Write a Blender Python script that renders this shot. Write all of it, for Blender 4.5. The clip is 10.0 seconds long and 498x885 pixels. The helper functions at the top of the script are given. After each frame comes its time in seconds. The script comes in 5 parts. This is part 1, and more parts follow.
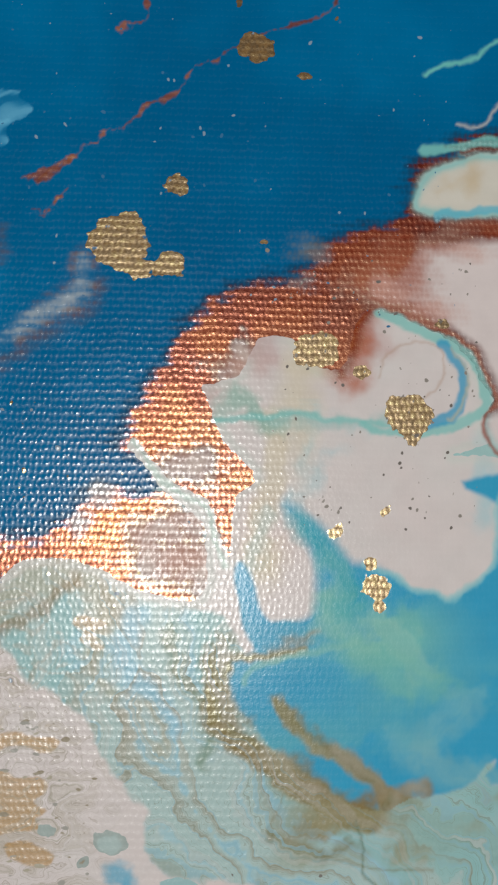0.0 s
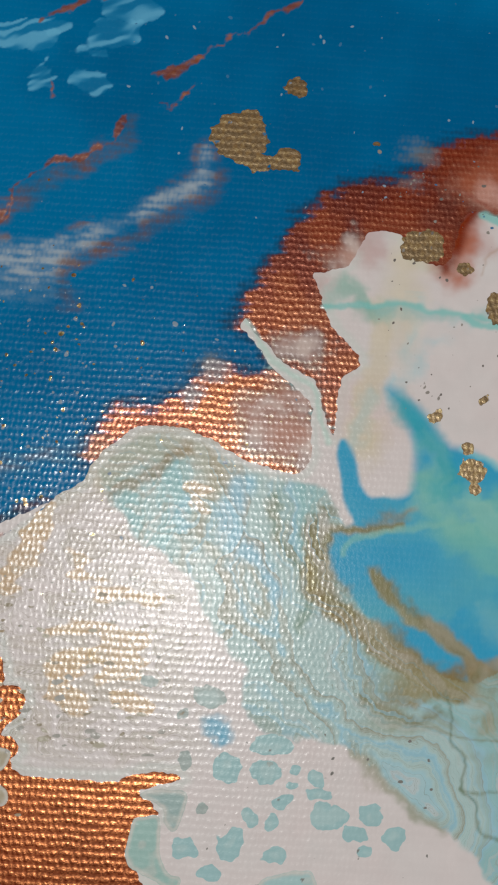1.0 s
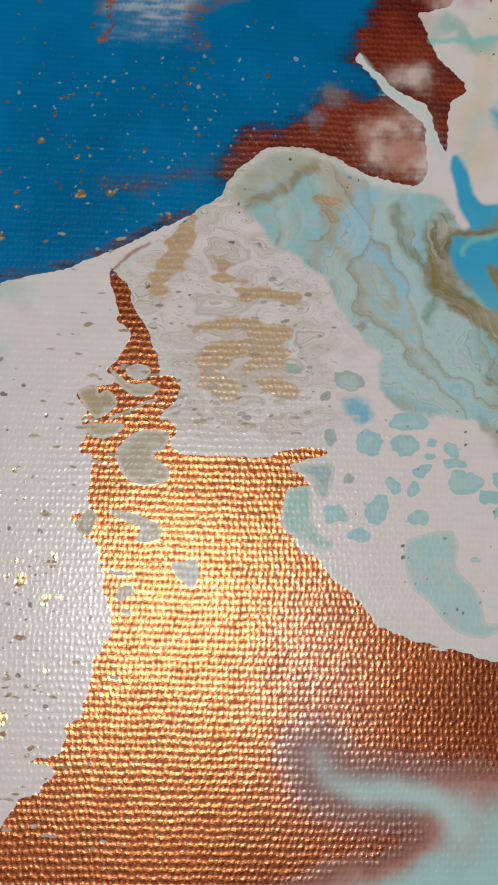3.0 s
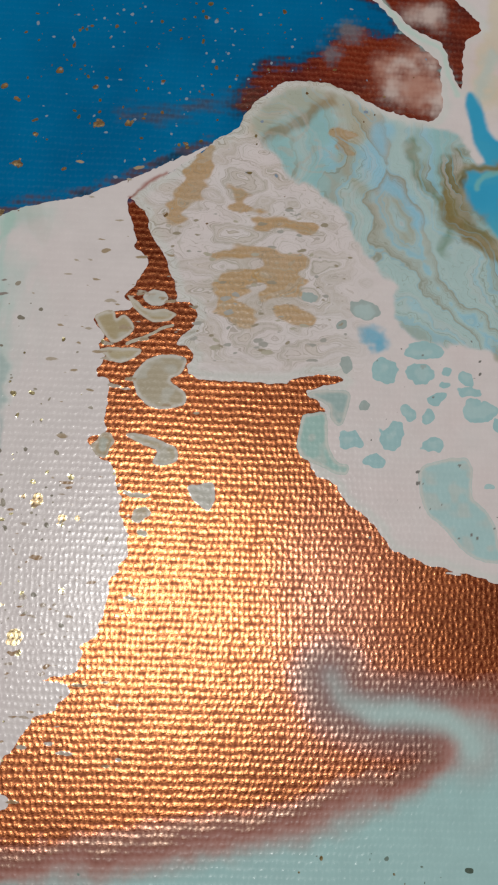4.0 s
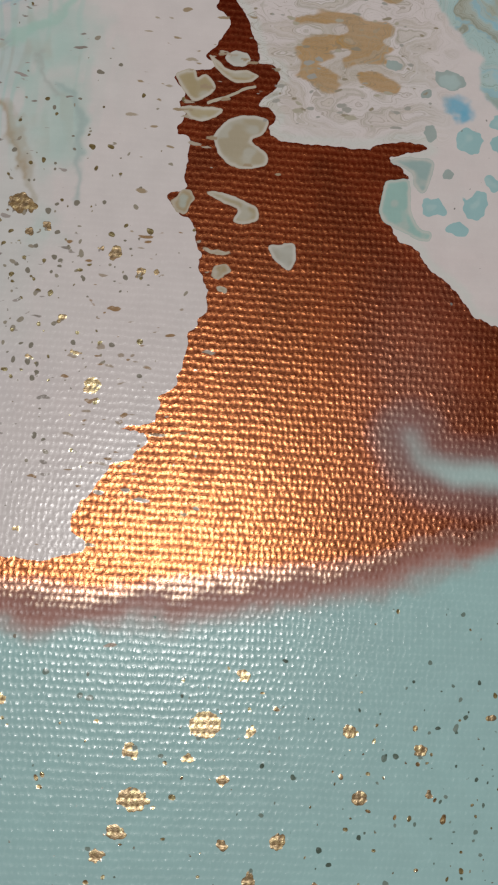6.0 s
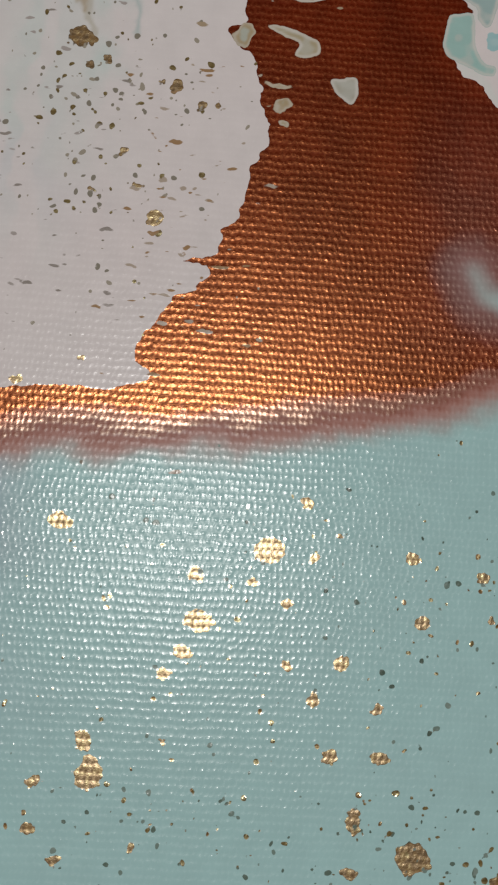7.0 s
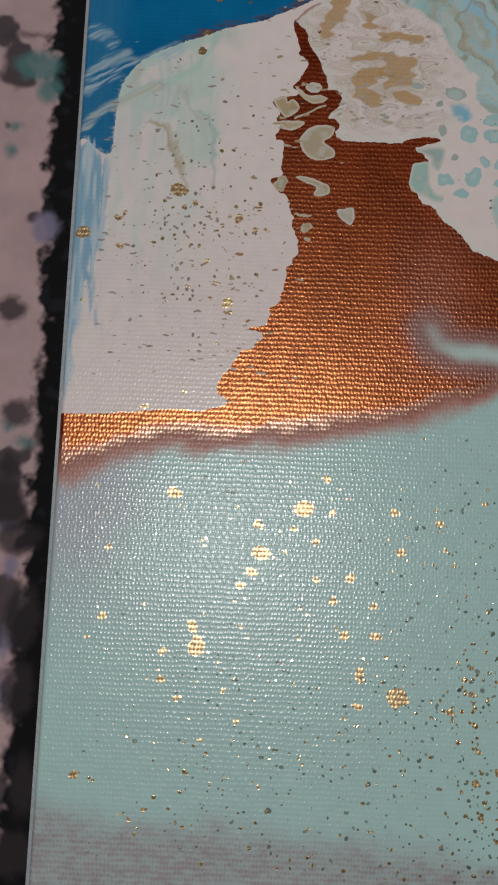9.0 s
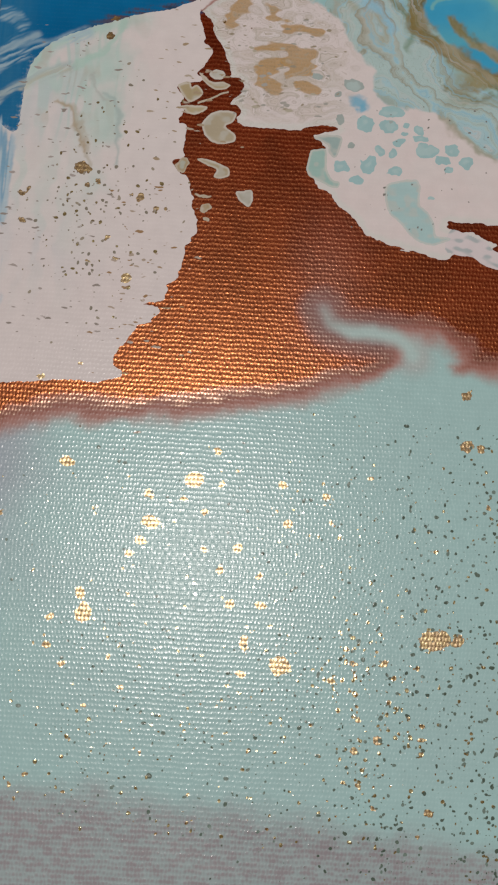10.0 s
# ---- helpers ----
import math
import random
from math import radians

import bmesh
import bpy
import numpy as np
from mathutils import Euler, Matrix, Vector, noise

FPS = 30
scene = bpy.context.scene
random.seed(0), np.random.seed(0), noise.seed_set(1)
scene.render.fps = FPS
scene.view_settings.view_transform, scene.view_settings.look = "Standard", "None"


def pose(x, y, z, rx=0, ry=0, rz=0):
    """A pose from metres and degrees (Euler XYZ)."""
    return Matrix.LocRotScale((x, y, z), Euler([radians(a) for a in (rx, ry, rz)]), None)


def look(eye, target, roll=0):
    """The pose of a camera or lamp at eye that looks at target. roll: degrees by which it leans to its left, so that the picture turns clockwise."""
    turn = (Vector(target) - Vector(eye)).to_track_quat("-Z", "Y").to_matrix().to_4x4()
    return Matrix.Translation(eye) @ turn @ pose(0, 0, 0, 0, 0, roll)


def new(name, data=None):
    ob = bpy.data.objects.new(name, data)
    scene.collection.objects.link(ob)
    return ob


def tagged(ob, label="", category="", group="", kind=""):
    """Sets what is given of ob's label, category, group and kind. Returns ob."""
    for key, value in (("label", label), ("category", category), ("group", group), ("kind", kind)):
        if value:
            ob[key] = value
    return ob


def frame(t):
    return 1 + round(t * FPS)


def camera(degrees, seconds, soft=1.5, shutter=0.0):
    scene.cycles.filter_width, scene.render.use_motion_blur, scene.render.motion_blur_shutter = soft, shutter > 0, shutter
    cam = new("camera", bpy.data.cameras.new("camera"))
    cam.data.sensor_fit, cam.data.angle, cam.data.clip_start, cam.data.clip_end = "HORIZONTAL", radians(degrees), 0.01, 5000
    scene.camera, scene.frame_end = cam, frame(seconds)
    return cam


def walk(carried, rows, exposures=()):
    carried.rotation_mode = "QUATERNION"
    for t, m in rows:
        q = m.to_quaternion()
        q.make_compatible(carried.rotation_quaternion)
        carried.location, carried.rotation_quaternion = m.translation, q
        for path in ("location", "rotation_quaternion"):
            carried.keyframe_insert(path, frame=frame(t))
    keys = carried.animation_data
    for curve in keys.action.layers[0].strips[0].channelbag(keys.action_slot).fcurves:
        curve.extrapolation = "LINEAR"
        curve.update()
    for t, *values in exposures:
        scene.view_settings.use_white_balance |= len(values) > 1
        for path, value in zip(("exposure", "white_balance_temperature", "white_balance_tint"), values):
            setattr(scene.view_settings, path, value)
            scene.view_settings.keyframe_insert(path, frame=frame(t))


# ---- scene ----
cam = camera(32.0, 10.0, soft=2.1)
PATH = [
    (0, (0.06876, 0.07991, 0.08689), (0.08990, 0.13312, -0.40982), 22.418),
    (0.5, (0.06322, 0.06859, 0.08531), (0.07958, 0.13081, -0.41053), 17.236),
    (1, (0.05992, 0.06403, 0.08899), (0.07114, 0.13251, -0.40617), 13.030),
    (1.5, (0.05692, 0.05652, 0.09223), (0.06847, 0.12672, -0.40269), 13.875),
    (2, (0.05372, 0.04485, 0.09174), (0.06469, 0.11840, -0.40270), 12.790),
    (2.5, (0.04898, 0.03638, 0.09087), (0.07147, 0.11903, -0.40174), 17.476),
    (3, (0.04528, 0.02814, 0.09053), (0.06543, 0.11216, -0.40195), 14.960),
    (3.2, (0.04601, 0.02415, 0.08857), (0.06127, 0.11789, -0.40232), 10.660),
    (4.3, (0.04052, 0.01671, 0.08932), (0.06965, 0.10561, -0.40184), 20.346),
    (4.5, (0.03961, 0.01374, 0.08907), (0.06471, 0.10509, -0.40188), 17.644),
    (5, (0.04063, 0.01171, 0.08894), (0.05871, 0.08843, -0.40480), 15.538),
    (5.5, (0.03793, 0.00700, 0.08802), (0.06515, 0.08344, -0.40535), 22.122),
    (5.7, (0.03506, 0.00206, 0.08622), (0.06756, 0.08267, -0.40617), 25.018),
    (6.8, (0.03585, -0.01034, 0.08127), (0.05837, 0.04469, -0.41518), 25.948),
    (7, (0.03169, -0.01565, 0.08181), (0.05329, 0.04130, -0.41447), 24.314),
    (7.5, (0.03046, -0.02368, 0.08460), (0.02728, 0.02608, -0.41290), -0.079),
    (8, (0.03289, -0.02364, 0.09834), (0.04051, 0.03277, -0.39841), 10.436),
    (8.5, (0.03323, -0.02239, 0.11701), (0.02896, 0.03667, -0.37948), -1.896),
    (9, (0.03134, -0.02239, 0.13098), (0.02271, 0.03752, -0.36534), -5.839),
    (9.5, (0.03661, -0.02569, 0.13377), (0.03975, 0.04316, -0.36146), 4.985),
    (10, (0.04375, -0.03012, 0.13271), (0.05139, 0.04469, -0.36160), 9.281),
]
EXPOSURES = [(0, -0.05, 6500, 8), (1, -0.1, 6500, 8.8), (2.5, -0.1, 6500, 9.6), (4.5, -0.25, 6506, 10.1), (7, -0.33, 6538, 10.8), (7.5, -0.42, 6544, 10.9), (8, -0.7, 6550, 11), (8.5, -0.66, 6625, 12.2), (9, -0.48, 6700, 13.5), (9.5, -0.22, 6750, 14.5), (10, -0.2, 6800, 15)]
walk(cam, [(t, look(eye, target, roll)) for t, eye, target, roll in PATH], EXPOSURES)
FINE = 4.5

# world, and the light of an added, unseen overhead lamp
world = bpy.data.worlds.new("world")
scene.world = world
world.use_nodes = True
world.node_tree.nodes["Background"].inputs["Color"].default_value = (0.9, 0.93, 1.0, 1)
world.node_tree.nodes["Background"].inputs["Strength"].default_value = 0.02
LAMP_AT = (-0.025, 0.0, 1.6)
bulb_light = bpy.data.lights.new("added_light", "AREA")
bulb_light.shape, bulb_light.size, bulb_light.energy = "DISK", 0.16, 16.6
bulb_light.color = (1.0, 0.975, 0.945)
lamp_ob = new("added_light", bulb_light)
lamp_ob.matrix_world = pose(LAMP_AT[0], LAMP_AT[1], LAMP_AT[2])


# ---- materials ----
def material(name):
    m = bpy.data.materials.new(name)
    m.use_nodes = True
    return m, m.node_tree.nodes, m.node_tree.links, m.node_tree.nodes["Principled BSDF"]


def mottled(name, colour, other, scale, rough, bump=0.0, metal=0.0):
    """A plain surface with two scales of variation."""
    m, n, l, b = material(name)
    geo = n.new("ShaderNodeNewGeometry")
    big, fine = n.new("ShaderNodeTexNoise"), n.new("ShaderNodeTexNoise")
    big.inputs["Scale"].default_value, fine.inputs["Scale"].default_value = scale, scale * 17
    big.inputs["Detail"].default_value = 6
    both = n.new("ShaderNodeMath")
    both.operation = "MULTIPLY_ADD"
    both.inputs[1].default_value = 0.35
    mix = n.new("ShaderNodeMix")
    mix.data_type = "RGBA"
    mix.inputs["A"].default_value, mix.inputs["B"].default_value = (*colour, 1), (*other, 1)
    l.new(geo.outputs["Position"], big.inputs["Vector"])
    l.new(geo.outputs["Position"], fine.inputs["Vector"])
    l.new(fine.outputs["Fac"], both.inputs[0])
    l.new(big.outputs["Fac"], both.inputs[2])
    l.new(both.outputs[0], mix.inputs["Factor"])
    l.new(mix.outputs["Result"], b.inputs["Base Color"])
    b.inputs["Roughness"].default_value, b.inputs["Metallic"].default_value = rough, metal
    if bump:
        bp = n.new("ShaderNodeBump")
        bp.inputs["Strength"].default_value, bp.inputs["Distance"].default_value = bump, 0.001
        l.new(fine.outputs["Fac"], bp.inputs["Height"])
        l.new(bp.outputs["Normal"], b.inputs["Normal"])
    return m


def coat_nodes(n, l, geo, ground, flakes):
    """Poured pools and splashes over the ground coat, with clean wavering edges, and drawn-out bands where colours flowed together."""
    def carried(name, output="Fac"):
        a = n.new("ShaderNodeAttribute")
        a.attribute_name = name
        return a.outputs[output]

    def noise(scale, detail, dims="3D"):
        t = n.new("ShaderNodeTexNoise")
        t.noise_dimensions = dims
        t.inputs["Scale"].default_value, t.inputs["Detail"].default_value = scale, detail
        return t

    def mixed(fac, a, b, data="RGBA"):
        m = n.new("ShaderNodeMix")
        m.data_type = data
        l.new(fac, m.inputs["Factor"])
        for value, socket in ((a, "A"), (b, "B")):
            if isinstance(value, tuple):
                m.inputs[socket].default_value = value
            else:
                ends = [k for k in m.inputs if k.name == socket and k.type == ("RGBA" if data == "RGBA" else "VALUE")]
                l.new(value, ends[0])
        return m.outputs["Result"] if data == "FLOAT" else [k for k in m.outputs if k.type == "RGBA"][0]

    def ranged(value, lo, hi, top=1.0):
        r = n.new("ShaderNodeMapRange")
        r.interpolation_type = "SMOOTHSTEP"
        r.inputs["From Min"].default_value, r.inputs["From Max"].default_value, r.inputs["To Max"].default_value = lo, hi, top
        l.new(value, r.inputs["Value"])
        return r.outputs["Result"]

    def maths(kind, a, b):
        m = n.new("ShaderNodeMath")
        m.operation = kind
        for value, socket in ((a, m.inputs[0]), (b, m.inputs[1])):
            if isinstance(value, float):
                socket.default_value = value
            else:
                l.new(value, socket)
        return m.outputs[0]

    ragged = noise(2600, 3)
    l.new(geo.outputs["Position"], ragged.inputs["Vector"])
    waver = maths("MULTIPLY", maths("SUBTRACT", ragged.outputs["Fac"], 0.5), 0.1)
    pool = carried("pool_pigment", "Color")
    # bands along the flow: broad tones, then threads of white, olive and sand
    wide, thin, hair = noise(0.8, 2, "1D"), noise(2.1, 2, "1D"), noise(4.2, 1, "1D")
    flow = maths("ADD", carried("flow"), maths("MULTIPLY", waver, 1.2))
    for t in (wide, thin, hair):
        l.new(flow, t.inputs["W"])
    veil, fold = carried("veil"), carried("fold")
    pool = mixed(maths("MULTIPLY", veil, ranged(wide.outputs["Fac"], 0.54, 0.64, 0.5)), pool, (*FLOW_TONES[0], 1))
    pool = mixed(maths("MULTIPLY", veil, ranged(wide.outputs["Fac"], 0.46, 0.36, 0.5)), pool, (*FLOW_TONES[1], 1))
    pool = mixed(maths("MULTIPLY", veil, ranged(thin.outputs["Fac"], 0.58, 0.63, 0.5)), pool, (*FLOW_TONES[2], 1))
    line = maths("ABSOLUTE", maths("SUBTRACT", thin.outputs["Fac"], 0.5), 0.0)
    pool = mixed(maths("MULTIPLY", veil, ranged(line, 0.016, 0.004, 0.4)), pool, (*FLOW_TONES[3], 1))
    pool = mixed(maths("MULTIPLY", fold, ranged(wide.outputs["Fac"], 0.53, 0.6, 0.45)), pool, (*FLOW_TONES[4], 1))
    pool = mixed(maths("MULTIPLY", fold, ranged(thin.outputs["Fac"], 0.42, 0.36, 0.4)), pool, (*FLOW_TONES[1], 1))
    edge = maths("ABSOLUTE", maths("SUBTRACT", hair.outputs["Fac"], 0.5), 0.0)
    pool = mixed(maths("MULTIPLY", fold, ranged(edge, 0.02, 0.004, 0.5)), pool, (*FLOW_TONES[5], 1))
    poured = ranged(maths("ADD", carried("pool_edge"), waver), -0.03, 0.03)
    spilt = ranged(maths("ADD", carried("splash_edge"), waver), -0.035, 0.035)
    tone = mixed(spilt, mixed(poured, ground, pool), carried("splash_pigment", "Color"))
    bare = mixed(poured, flakes, carried("pool_flake"), "FLOAT")
    return tone, mixed(spilt, bare, carried("splash_flake"), "FLOAT")


FLOW_TONES = ((0.72, 0.70, 0.68), (0.44, 0.42, 0.33), (0.33, 0.60, 0.72), (0.24, 0.24, 0.15), (0.60, 0.53, 0.43), (0.34, 0.29, 0.21))


def paint_material(name, grain, bump, coats=False):
    """Acrylic paint: pigment, metal flake and gloss are carried by the film; grain and fine relief come from noise."""
    m, n, l, b = material(name)
    geo = n.new("ShaderNodeNewGeometry")
    pig, met, glo = (n.new("ShaderNodeAttribute") for _ in range(3))
    pig.attribute_name, met.attribute_name, glo.attribute_name = "pigment", "flake", "gloss"
    ground, flakes = pig.outputs["Color"], met.outputs["Fac"]
    if coats:
        ground, flakes = coat_nodes(n, l, geo, ground, flakes)
    fine, broad = n.new("ShaderNodeTexNoise"), n.new("ShaderNodeTexNoise")
    fine.inputs["Scale"].default_value, fine.inputs["Detail"].default_value = 5200, 3
    broad.inputs["Scale"].default_value, broad.inputs["Detail"].default_value = 420, 5
    for t in (fine, broad):
        l.new(geo.outputs["Position"], t.inputs["Vector"])
    shade = n.new("ShaderNodeMapRange")
    shade.inputs["To Min"].default_value, shade.inputs["To Max"].default_value = 1 - grain, 1 + grain
    l.new(broad.outputs["Fac"], shade.inputs["Value"])
    tone = n.new("ShaderNodeVectorMath")
    tone.operation = "SCALE"
    l.new(ground, tone.inputs[0])
    l.new(shade.outputs["Result"], tone.inputs["Scale"])
    l.new(tone.outputs["Vector"], b.inputs["Base Color"])
    rough = n.new("ShaderNodeMath")
    rough.operation = "MULTIPLY_ADD"
    rough.inputs[1].default_value = 0.08
    l.new(fine.outputs["Fac"], rough.inputs[0])
    l.new(glo.outputs["Fac"], rough.inputs[2])
    l.new(rough.outputs[0], b.inputs["Roughness"])
    bp = n.new("ShaderNodeBump")
    bp.inputs["Strength"].default_value, bp.inputs["Distance"].default_value = bump, 0.00006
    l.new(fine.outputs["Fac"], bp.inputs["Height"])
    l.new(bp.outputs["Normal"], b.inputs["Normal"])
    sparkle = n.new("ShaderNodeMath")
    sparkle.operation = "MULTIPLY_ADD"
    sparkle.inputs[1].default_value, sparkle.inputs[2].default_value = 0.5, bump
    l.new(flakes, sparkle.inputs[0])
    l.new(sparkle.outputs[0], bp.inputs["Strength"])
    # flaky paint has hardly any clear skin
    skin = n.new("ShaderNodeMapRange")
    skin.inputs["From Max"].default_value, skin.inputs["To Min"].default_value, skin.inputs["To Max"].default_value = 0.06, 0.21, 0.04
    l.new(flakes, skin.inputs["Value"])
    l.new(skin.outputs["Result"], b.inputs["Specular IOR Level"])
    # mica and bronze flakes lie in the binder: a share of the film mirrors in a lighter tone of the pigment
    mica, lift, share = n.new("ShaderNodeBsdfPrincipled"), n.new("ShaderNodeGamma"), n.new("ShaderNodeMixShader")
    lift.inputs["Gamma"].default_value = 0.45
    bright = n.new("ShaderNodeVectorMath")
    bright.operation = "SCALE"
    bright.inputs["Scale"].default_value = 2.4
    l.new(tone.outputs["Vector"], lift.inputs["Color"])
    l.new(lift.outputs["Color"], bright.inputs[0])
    warm = n.new("ShaderNodeMix")
    warm.data_type = "RGBA"
    warm.inputs["Factor"].default_value, warm.inputs["B"].default_value = 0.5, (0.95, 0.66, 0.32, 1)
    l.new(bright.outputs["Vector"], warm.inputs["A"])
    golden = n.new("ShaderNodeMix")
    golden.data_type = "RGBA"
    golden.inputs["Factor"].default_value, golden.inputs["B"].default_value = 0.24, (0.95, 0.68, 0.30, 1)
    l.new(bright.outputs["Vector"], golden.inputs["A"])
    l.new(golden.outputs["Result"], mica.inputs["Base Color"])
    gain, tint = n.new("ShaderNodeMath"), n.new("ShaderNodeMix")
    gain.operation, gain.use_clamp, gain.inputs[1].default_value = "MULTIPLY", True, 3.0
    tint.data_type = "RGBA"
    tint.inputs["A"].default_value = (1, 1, 1, 1)
    l.new(flakes, gain.inputs[0])
    l.new(gain.outputs[0], tint.inputs["Factor"])
    l.new(warm.outputs["Result"], tint.inputs["B"])
    l.new(tint.outputs["Result"], b.inputs["Specular Tint"])
    mica.inputs["Metallic"].default_value = 1.0
    l.new(rough.outputs[0], mica.inputs["Roughness"])
    l.new(bp.outputs["Normal"], mica.inputs["Normal"])
    l.new(flakes, share.inputs["Fac"])
    l.new(b.outputs["BSDF"], share.inputs[1])
    l.new(mica.outputs["BSDF"], share.inputs[2])
    l.new(share.outputs["Shader"], n["Material Output"].inputs["Surface"])
    return m


PAINT = paint_material("acrylic_paint", 0.08, 0.15, True)
SHEET = paint_material("stained_sheet", 0.12, 0.2)
PLASTER = mottled("wall_plaster", (0.16, 0.16, 0.16), (0.12, 0.12, 0.12), 3.0, 0.9, 0.1)
FLOORING = mottled("floor_boards", (0.22, 0.14, 0.08), (0.14, 0.09, 0.05), 2.0, 0.5)
TABLE_WOOD = mottled("table_wood", (0.10, 0.07, 0.05), (0.05, 0.035, 0.025), 12.0, 0.55, 0.1)
BAR_WOOD = mottled("pine_bar", (0.45, 0.32, 0.19), (0.34, 0.23, 0.13), 40.0, 0.7, 0.1)
LAMP_METAL = mottled("lamp_enamel", (0.6, 0.6, 0.58), (0.5, 0.5, 0.48), 30.0, 0.35)


# ---- helpers for meshes ----
def part(name, bm, mat, parent, label=""):
    me = bpy.data.meshes.new(name)
    bm.to_mesh(me)
    bm.free()
    me.materials.append(mat)
    ob = new(name, me)
    ob.parent = parent
    return tagged(ob, label)


def box(bm, x0, x1, y0, y1, z0, z1, bevel=0.0):
    made = bmesh.ops.create_cube(bm, size=1)["verts"]
    for v in made:
        v.co = Vector((x0 + (v.co.x + 0.5) * (x1 - x0), y0 + (v.co.y + 0.5) * (y1 - y0), z0 + (v.co.z + 0.5) * (z1 - z0)))
    if bevel:
        edges = {e for v in made for e in v.link_edges}
        bmesh.ops.bevel(bm, geom=list(edges), offset=bevel, segments=2, affect="EDGES")
    return bm


def turned(bm, rings, sides=32):
    """A turned body from rings of (radius, height)."""
    loops = []
    for r, z in rings:
        loops.append([bm.verts.new((r * math.cos(a * 2 * math.pi / sides), r * math.sin(a * 2 * math.pi / sides), z)) for a in range(sides)])
    for a, b in zip(loops, loops[1:]):
        for i in range(sides):
            bm.faces.new((a[i], a[(i + 1) % sides], b[(i + 1) % sides], b[i]))
    for f in bm.faces:
        f.smooth = True
    return bm


# ---- outlines of the paint pools on the canvas, in mm from its left edge ----
COPPER_FAN = [
    (-2.4, 8.5), (-0.8, -13.0), (5.2, -11.9), (11.0, -10.0), (16.9, -8.3), (24.4, -8.1), (33.1, -7.1), (41.9, -6.1), (50.5, -4.2), (59.2, -1.6),
    (66.2, 1.1), (68.9, 3.6), (69.7, 6.0), (70.9, 8.3), (74.0, 7.5), (78.5, 4.9), (84.0, 2.4), (159.2, -4.3), (159.5, 39.9), (60.0, 75.0),
    (29.7, 70.2)]
BLUE_FIELD = [
    (-1.9, 152.5), (-1.9, 177.5), (162.3, 175.2), (161.3, 111.8), (99.6, 118.9), (93.3, 118.7), (89.5, 116.7), (87.6, 112.9), (82.1, 111.7),
    (78.5, 110.2), (77.3, 107.2), (72.6, 105.6), (69.6, 104.0), (65.7, 99.8), (63.4, 95.7), (60.1, 89.8), (58.5, 84.7), (54.7, 81.4), (51.0, 74.5),
    (45.6, 68.9), (35.1, 63.2), (26.4, 59.1), (16.1, 56.7), (16.5, 55.0), (9.3, 52.8), (6.2, 49.8), (5.7, 44.5), (5.2, 38.7), (2.8, 39.4), (0.8, 41.0),
    (-0.8, 36.2), (-3.4, 36.1)]
BRONZE_ARC = [
    (59.8, 89.2), (61.7, 93.0), (64.0, 96.8), (66.2, 100.4), (69.6, 104.0), (73.2, 105.6), (77.3, 106.6), (79.8, 110.2), (83.4, 111.6), (88.2, 112.9),
    (89.2, 116.7), (91.1, 119.3), (94.5, 120.0), (99.7, 122.7), (162.0, 128.0), (160.6, 89.7), (90.6, 93.3), (79.4, 90.7), (74.2, 82.7), (71.2, 77.9),
    (69.5, 79.3), (67.5, 83.2), (64.7, 84.8), (62.1, 87.3)]
BRONZE_PAD = [
    (45.5, 73.9), (46.3, 76.5), (48.9, 79.4), (52.1, 79.3), (55.1, 82.2), (58.3, 84.4), (62.2, 83.9), (65.5, 83.5), (68.0, 80.9), (69.0, 76.9),
    (68.3, 73.6), (64.9, 72.7), (59.8, 73.7), (50.9, 75.8)]
WHITE_LEFT = [
    (-2.6, 40.0), (-3.6, 39.9), (0.8, 41.0), (2.9, 39.4), (5.2, 38.7), (5.6, 44.5), (6.2, 49.8), (9.3, 54.5), (16.4, 58.2), (16.0, 58.2), (19.7, 59.3),
    (22.0, 60.3), (25.0, 61.2), (28.6, 62.0), (31.1, 63.4), (34.1, 64.6), (37.7, 66.6), (42.0, 68.8), (37.8, 65.4), (35.4, 63.8), (33.7, 62.3),
    (33.4, 61.7), (33.7, 60.2), (34.2, 58.6), (34.7, 57.4), (34.5, 56.6), (35.7, 55.5), (36.0, 54.4), (35.3, 53.3), (34.7, 51.9)]
WHITE_LEFT_LOW = [
    (33.9, 50.9), (34.9, 50.3), (33.7, 49.5), (31.8, 49.1), (30.6, 48.7), (31.3, 47.5), (31.9, 46.4), (31.3, 45.5), (31.8, 44.2), (31.3, 42.4),
    (31.2, 41.8), (32.4, 41.7), (32.6, 39.9), (32.5, 38.7), (32.3, 37.5), (32.5, 35.8), (31.2, 35.6), (31.0, 34.7), (32.2, 33.5), (33.3, 33.0),
    (33.8, 31.5), (34.3, 29.8), (34.6, 28.0), (35.0, 26.2), (35.6, 24.5), (34.9, 22.7), (34.1, 21.5), (33.8, 20.3), (33.7, 18.6), (33.3, 16.8),
    (32.4, 15.0), (31.5, 14.1), (31.3, 12.7), (30.4, 11.8), (27.9, 11.0), (30.2, 10.7), (30.3, 9.4), (28.8, 8.2), (27.1, 7.3), (26.3, 6.1)]
WHITE_LEFT_FOOT = [
    (25.6, 4.7), (24.5, 3.2), (24.0, 1.6), (24.3, 0.5), (25.2, -0.1), (25.0, -0.9), (23.3, -1.6), (21.1, -2.1), (16.6, -1.9), (8.0, -2.9),
    (-0.0, -3.2), (-2.0, -2.4), (-2.5, 29.9)]
